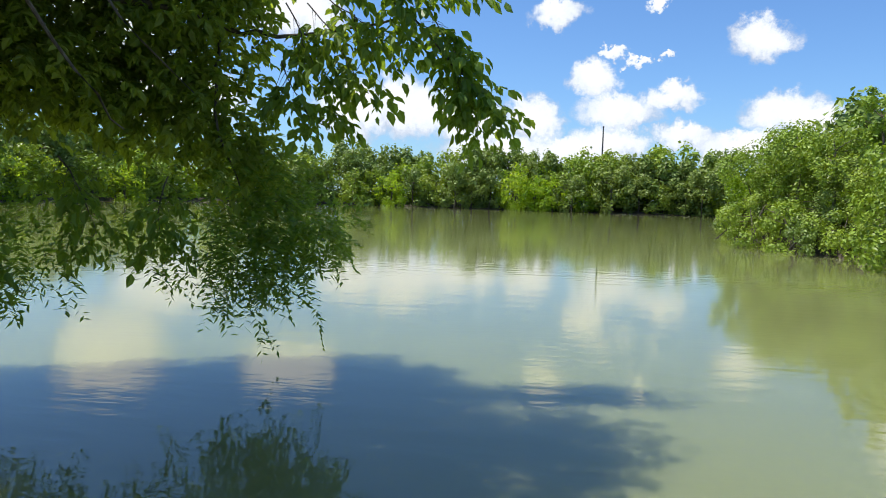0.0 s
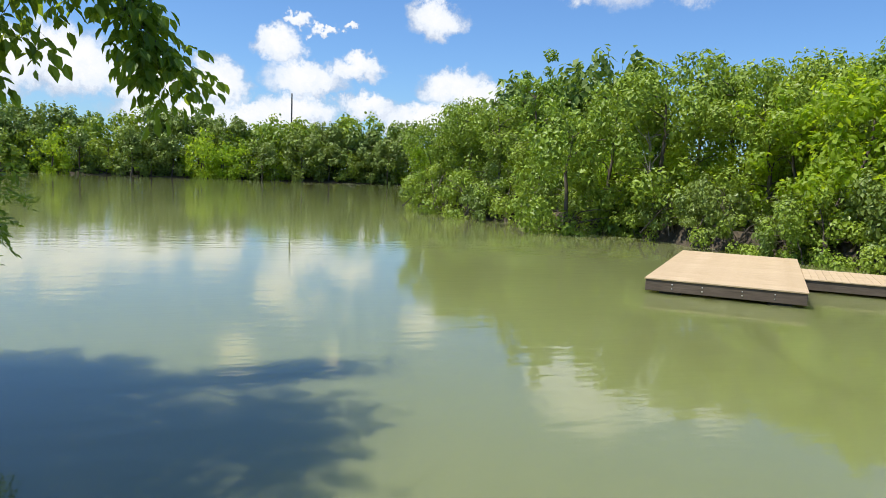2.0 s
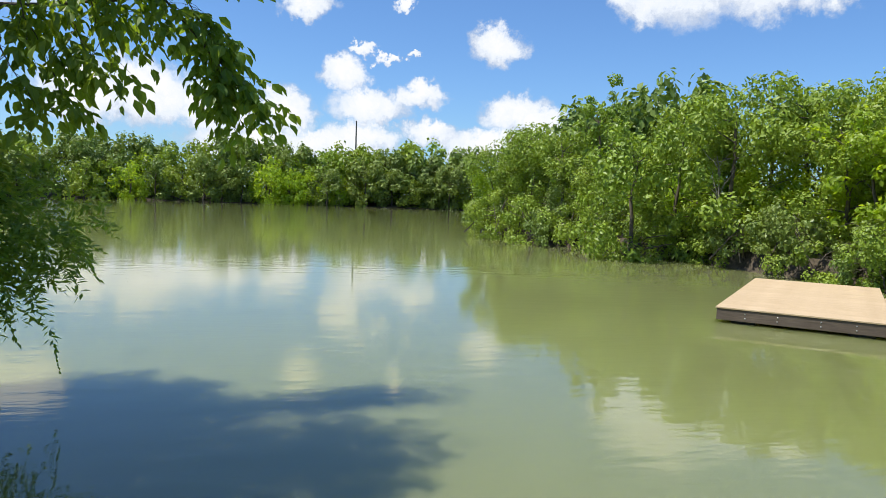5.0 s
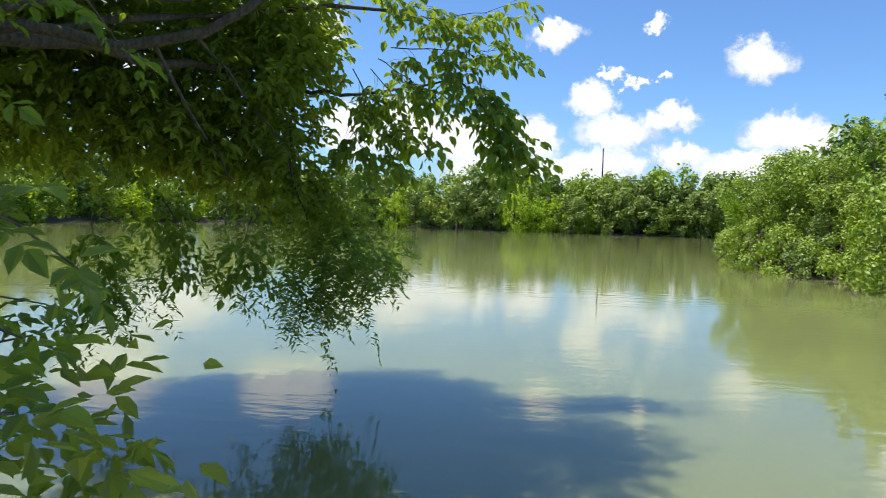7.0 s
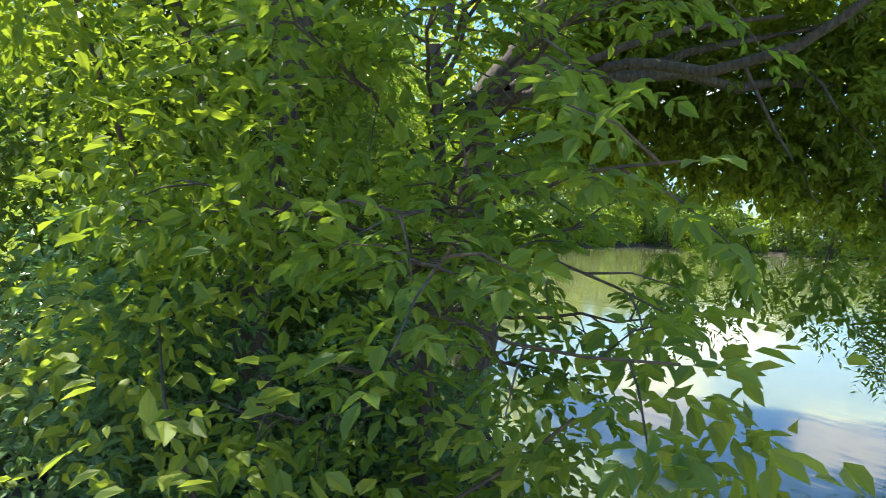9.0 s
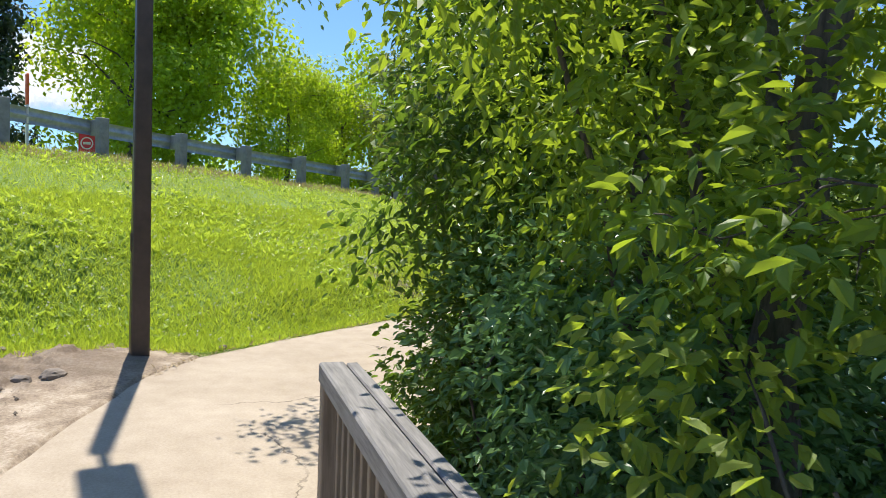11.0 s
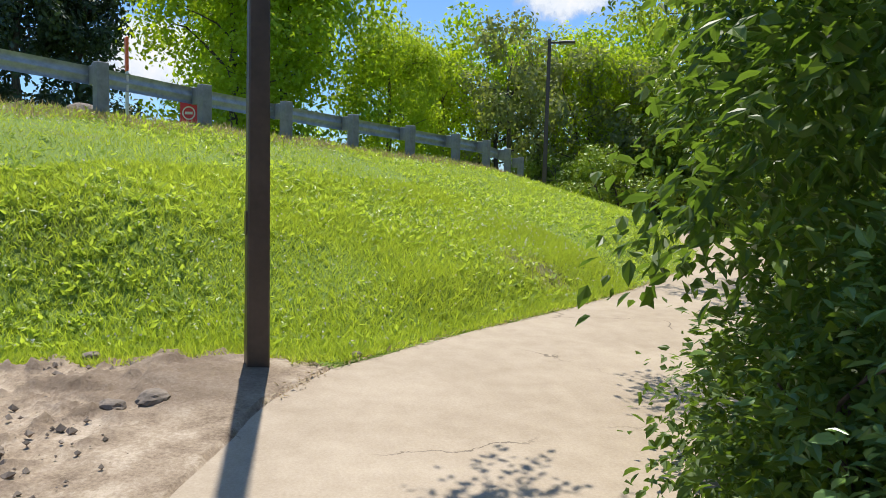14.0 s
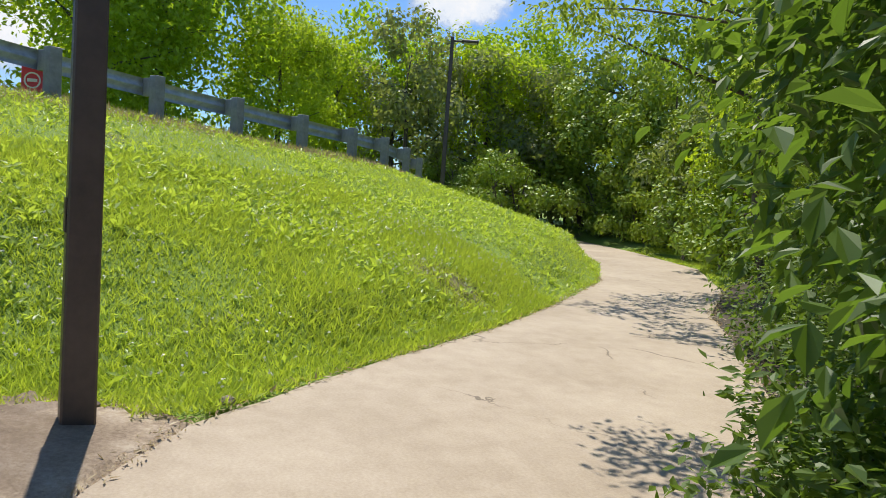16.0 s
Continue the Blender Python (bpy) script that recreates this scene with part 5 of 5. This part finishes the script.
def dock():
    a, b = Vector((8.01, 11.73, 0)), Vector((10.08, 9.80, 0))
    along_v = (b - a).normalized()
    turn = math.degrees(math.atan2(along_v.y, along_v.x))
    t = thing("dock", (a.x, a.y, WATER_Z), "floating wooden landing stage with a tan plank deck", "dock", "", turn)
    W, D = (b - a).length, 6.6
    top = 0.30
    part("front_skirt", boxes(((0, 0, 0.055), (W, 0.04, top - 0.03), 0.004)), M["wood_dark"], t, "dark weathered skirt board")
    part("back_skirt", boxes(((0, D - 0.04, 0.055), (W, D, top - 0.03), 0.004)), M["wood_dark"], t)
    part("side_skirt", boxes(((0, 0.042, 0.055), (0.04, D - 0.042, top - 0.03), 0.004)), M["wood_dark"], t)
    part("side_skirt", boxes(((W - 0.04, 0.042, 0.055), (W, D - 0.042, top - 0.03), 0.004)), M["wood_dark"], t)
    for x in (0.25, W - 0.65):
        for y in (0.12, D - 0.6):
            part("float_block", boxes(((x, y, -0.25), (x + 0.42, y + 0.5, 0.054), 0.02)), M["dark_metal"], t)
    for x in (0.5, 1.05, 1.75, 2.3):
        for z in (0.12, 0.2):
            part("bolt", boxes(((x - 0.012, -0.008, z - 0.012), (x + 0.012, 0.0, z + 0.012), 0.004)), M["bolt"], t)
    first = None
    y = -0.015
    while y < D - 0.05:
        if first is None:
            first = part("plank", boxes(((-0.02, 0, 0), (W + 0.02, 0.136, 0.03), 0.004)), M["wood_deck"], t)
            first.location = (0, y, top - 0.03)
        else:
            c = new("plank", first.data)
            c.parent = t
            c.location = (0, y, top - 0.03 + rng.uniform(-0.001, 0.001))
        y += 0.14
    g = thing("gangway", (a.x, a.y, WATER_Z), "low plank gangway joining the landing stage to the shore", "gangway", "", turn)
    y0, L = 2.34, 6.4
    part("side_beam", boxes(((W + 0.03, y0, 0.05), (W + L, y0 + 0.05, top - 0.05), 0.004)), M["wood_dark"], g)
    part("side_beam", boxes(((W + 0.03, y0 + 1.95, 0.05), (W + L, y0 + 2.0, top - 0.05), 0.004)), M["wood_dark"], g)
    first = None
    x = W + 0.035
    while x < W + L - 0.1:
        if first is None:
            first = part("plank", boxes(((0, y0 - 0.02, 0), (0.136, y0 + 2.02, 0.028), 0.004)), M["wood_deck"], g)
            first.location = (x, 0, top - 0.05)
        else:
            c = new("plank", first.data)
            c.parent = g
            c.location = (x, 0, top - 0.05 + rng.uniform(-0.001, 0.001))
        x += 0.14


dock()


def far_mast():
    t = thing("mast", (14.6, 139.0, 0), "thin grey lattice mast beyond the trees", "mast")
    v, f = tubes([[((0, 0, 0), 0.22), ((0, 0, 15.6), 0.12)]], 6)
    part("pole", mesh_from("pole", v, f, M["dark_metal"]), None, t)


far_mast()


# ---- grass ----
def grass():
    n = 430000
    near = rng.random(n) < 0.5
    u = np.where(near, rng.uniform(-8, 3, n), rng.uniform(-13, 18, n))
    s = np.where(near, rng.uniform(3.0, 9.3, n), rng.uniform(-0.6, 9.0, n))
    x = RAIL_O[0] + RAIL_U[0] * u + RAIL_S[0] * s
    y = RAIL_O[1] + RAIL_U[1] * u + RAIL_S[1] * s
    ok = (signed(WALKWAY, x, y) > 0.0 + 0.05 * rng.random(n)) & (signed(DIRT, x, y) + 0.2 * wobble(x * 3, y * 3) > np.where(x < -8.95, -0.15, 0.3))
    patch = np.sin(x * 1.7 + np.sin(y * 2.1) * 1.4) * np.sin(y * 1.3 + np.sin(x * 0.9)) + rng.normal(size=n) * 0.5
    ok &= (patch > -1.15) & (np.hypot(x + 12.6, y - 0.9) + rng.normal(size=n) * 0.2 > 0.3)
    x, y, patch = x[ok], y[ok], patch[ok]
    z = height(x, y)
    z = z + 0.045 * (1 - smooth01(signed(WALKWAY, x, y) / 1.2)) + 0.03 * (1 - smooth01(signed(DIRT, x, y) / 0.8))
    p = np.stack([x, y, z - 0.01], 1)
    lean = rng.normal(size=(len(p), 3)) * np.array([0.75, 0.75, 0.0]) + np.array([0.1, 0, 1.0])
    size = rng.uniform(0.04, 0.10, len(p)) * (1 + 0.5 * np.clip(patch, 0, 1.4))
    d = unit(lean)
    side = unit(np.cross(d, rng.normal(size=d.shape)))
    w = rng.uniform(0.004, 0.009, (len(p), 1))
    sz = size[:, None]
    v = np.stack([p - side * w, p + side * w, p + d * sz + np.cross(side, d) * sz * 0.3], 1).reshape(-1, 3)
    f = np.arange(len(p))[:, None] * 3 + np.array([0, 1, 2])
    # broad weeds
    m = 13000
    u = rng.uniform(-13, 10, m)
    s = 8.2 * rng.uniform(0, 1, m) ** 0.7
    x = RAIL_O[0] + RAIL_U[0] * u + RAIL_S[0] * s
    y = RAIL_O[1] + RAIL_U[1] * u + RAIL_S[1] * s
    ok = (signed(WALKWAY, x, y) > 0.1) & (signed(DIRT, x, y) > 0.2) & (np.sin(x * 1.1 + 1) * np.sin(y * 0.9) + rng.normal(size=m) * 0.45 > 0.05)
    q = np.stack([x[ok], y[ok], height(x[ok], y[ok]) + 0.03], 1)
    q = np.repeat(q, 6, 0) + rng.normal(size=(6 * len(q), 3)) * np.array([0.04, 0.04, 0.015])
    way = unit(rng.normal(size=q.shape) * np.array([0.9, 0.9, 0.2]) + np.array([0, 0, 0.5]))
    b = leaves(q, way, rng.uniform(0.05, 0.13, len(q)), 0.34, fine=False)
    tagged(part("grass", mesh_from("grass", v, f, M["grass_blade"]), None), "sunlit green grass on the slope", "grass", kind="stuff")
    tagged(part("weed", mesh_from("weed", b[0], b[1], M["leaf_weed"]), None), "low broad-leaved weeds in the grass", "weeds", kind="stuff")

    # dry litter along the footpath's edge
    m = 60000
    x, y = rng.uniform(-17, -7.8, m), rng.uniform(-2.7, 7, m)
    d = signed(WALKWAY, x, y)
    ok = (d > -0.05) & (d < 0.02 + 0.13 * rng.random(m)) & (y - 0.4 * x > 0.6)
    q = np.stack([x[ok], y[ok], np.full(int(ok.sum()), 0.012)], 1)
    v, f = leaves(q, unit(rng.normal(size=q.shape) * np.array([1, 1, 0.25]) + np.array([0, 0, 0.15])), rng.uniform(0.02, 0.07, len(q)), 0.25, fine=False)
    tagged(part("litter", mesh_from("litter", v, f, M["dry_blade"]), None), "dry brown grass litter along the footpath's edge", "litter", kind="stuff")
    # dead grass along the crest, and clover heads
    m = 9000
    u, s = rng.uniform(-13, 14, m), rng.normal(size=m) * 0.28 + 0.45
    x = RAIL_O[0] + RAIL_U[0] * u + RAIL_S[0] * (s - np.where(u > 6, 0.035 * (u - 6) ** 2, 0))
    y = RAIL_O[1] + RAIL_U[1] * u + RAIL_S[1] * (s - np.where(u > 6, 0.035 * (u - 6) ** 2, 0))
    q = np.stack([x, y, height(x, y)], 1)
    v, f = leaves(q, unit(rng.normal(size=q.shape) * 0.6 + np.array([0, 0, 0.7])), rng.uniform(0.08, 0.2, m), 0.09, fine=False)
    tagged(part("dry_grass", mesh_from("dry_grass", v, f, M["dry_blade"]), None), "dry straw-coloured grass along the crest", "grass", kind="stuff")
    m = 3500
    u, s = rng.uniform(-13, 3, m), rng.uniform(0.5, 7.5, m)
    x = RAIL_O[0] + RAIL_U[0] * u + RAIL_S[0] * s
    y = RAIL_O[1] + RAIL_U[1] * u + RAIL_S[1] * s
    ok = (signed(WALKWAY, x, y) > 0.2) & (signed(DIRT, x, y) > 0.3) & (np.sin(x * 0.8) * np.sin(y * 0.7 + 1) + rng.normal(size=m) * 0.4 > 0.1)
    q = np.stack([x[ok], y[ok], height(x[ok], y[ok]) + 0.07 + 0.04 * rng.random(int(ok.sum()))], 1)
    v, f = leaves(np.repeat(q, 3, 0), unit(rng.normal(size=(3 * len(q), 3)) + np.array([0, 0, 0.5])), 0.022, 0.9, fine=False)
    tagged(part("clover_flower", mesh_from("clover_flower", v, f, M["clover"]), None), "small white clover heads in the grass", "flowers", kind="stuff")


grass()
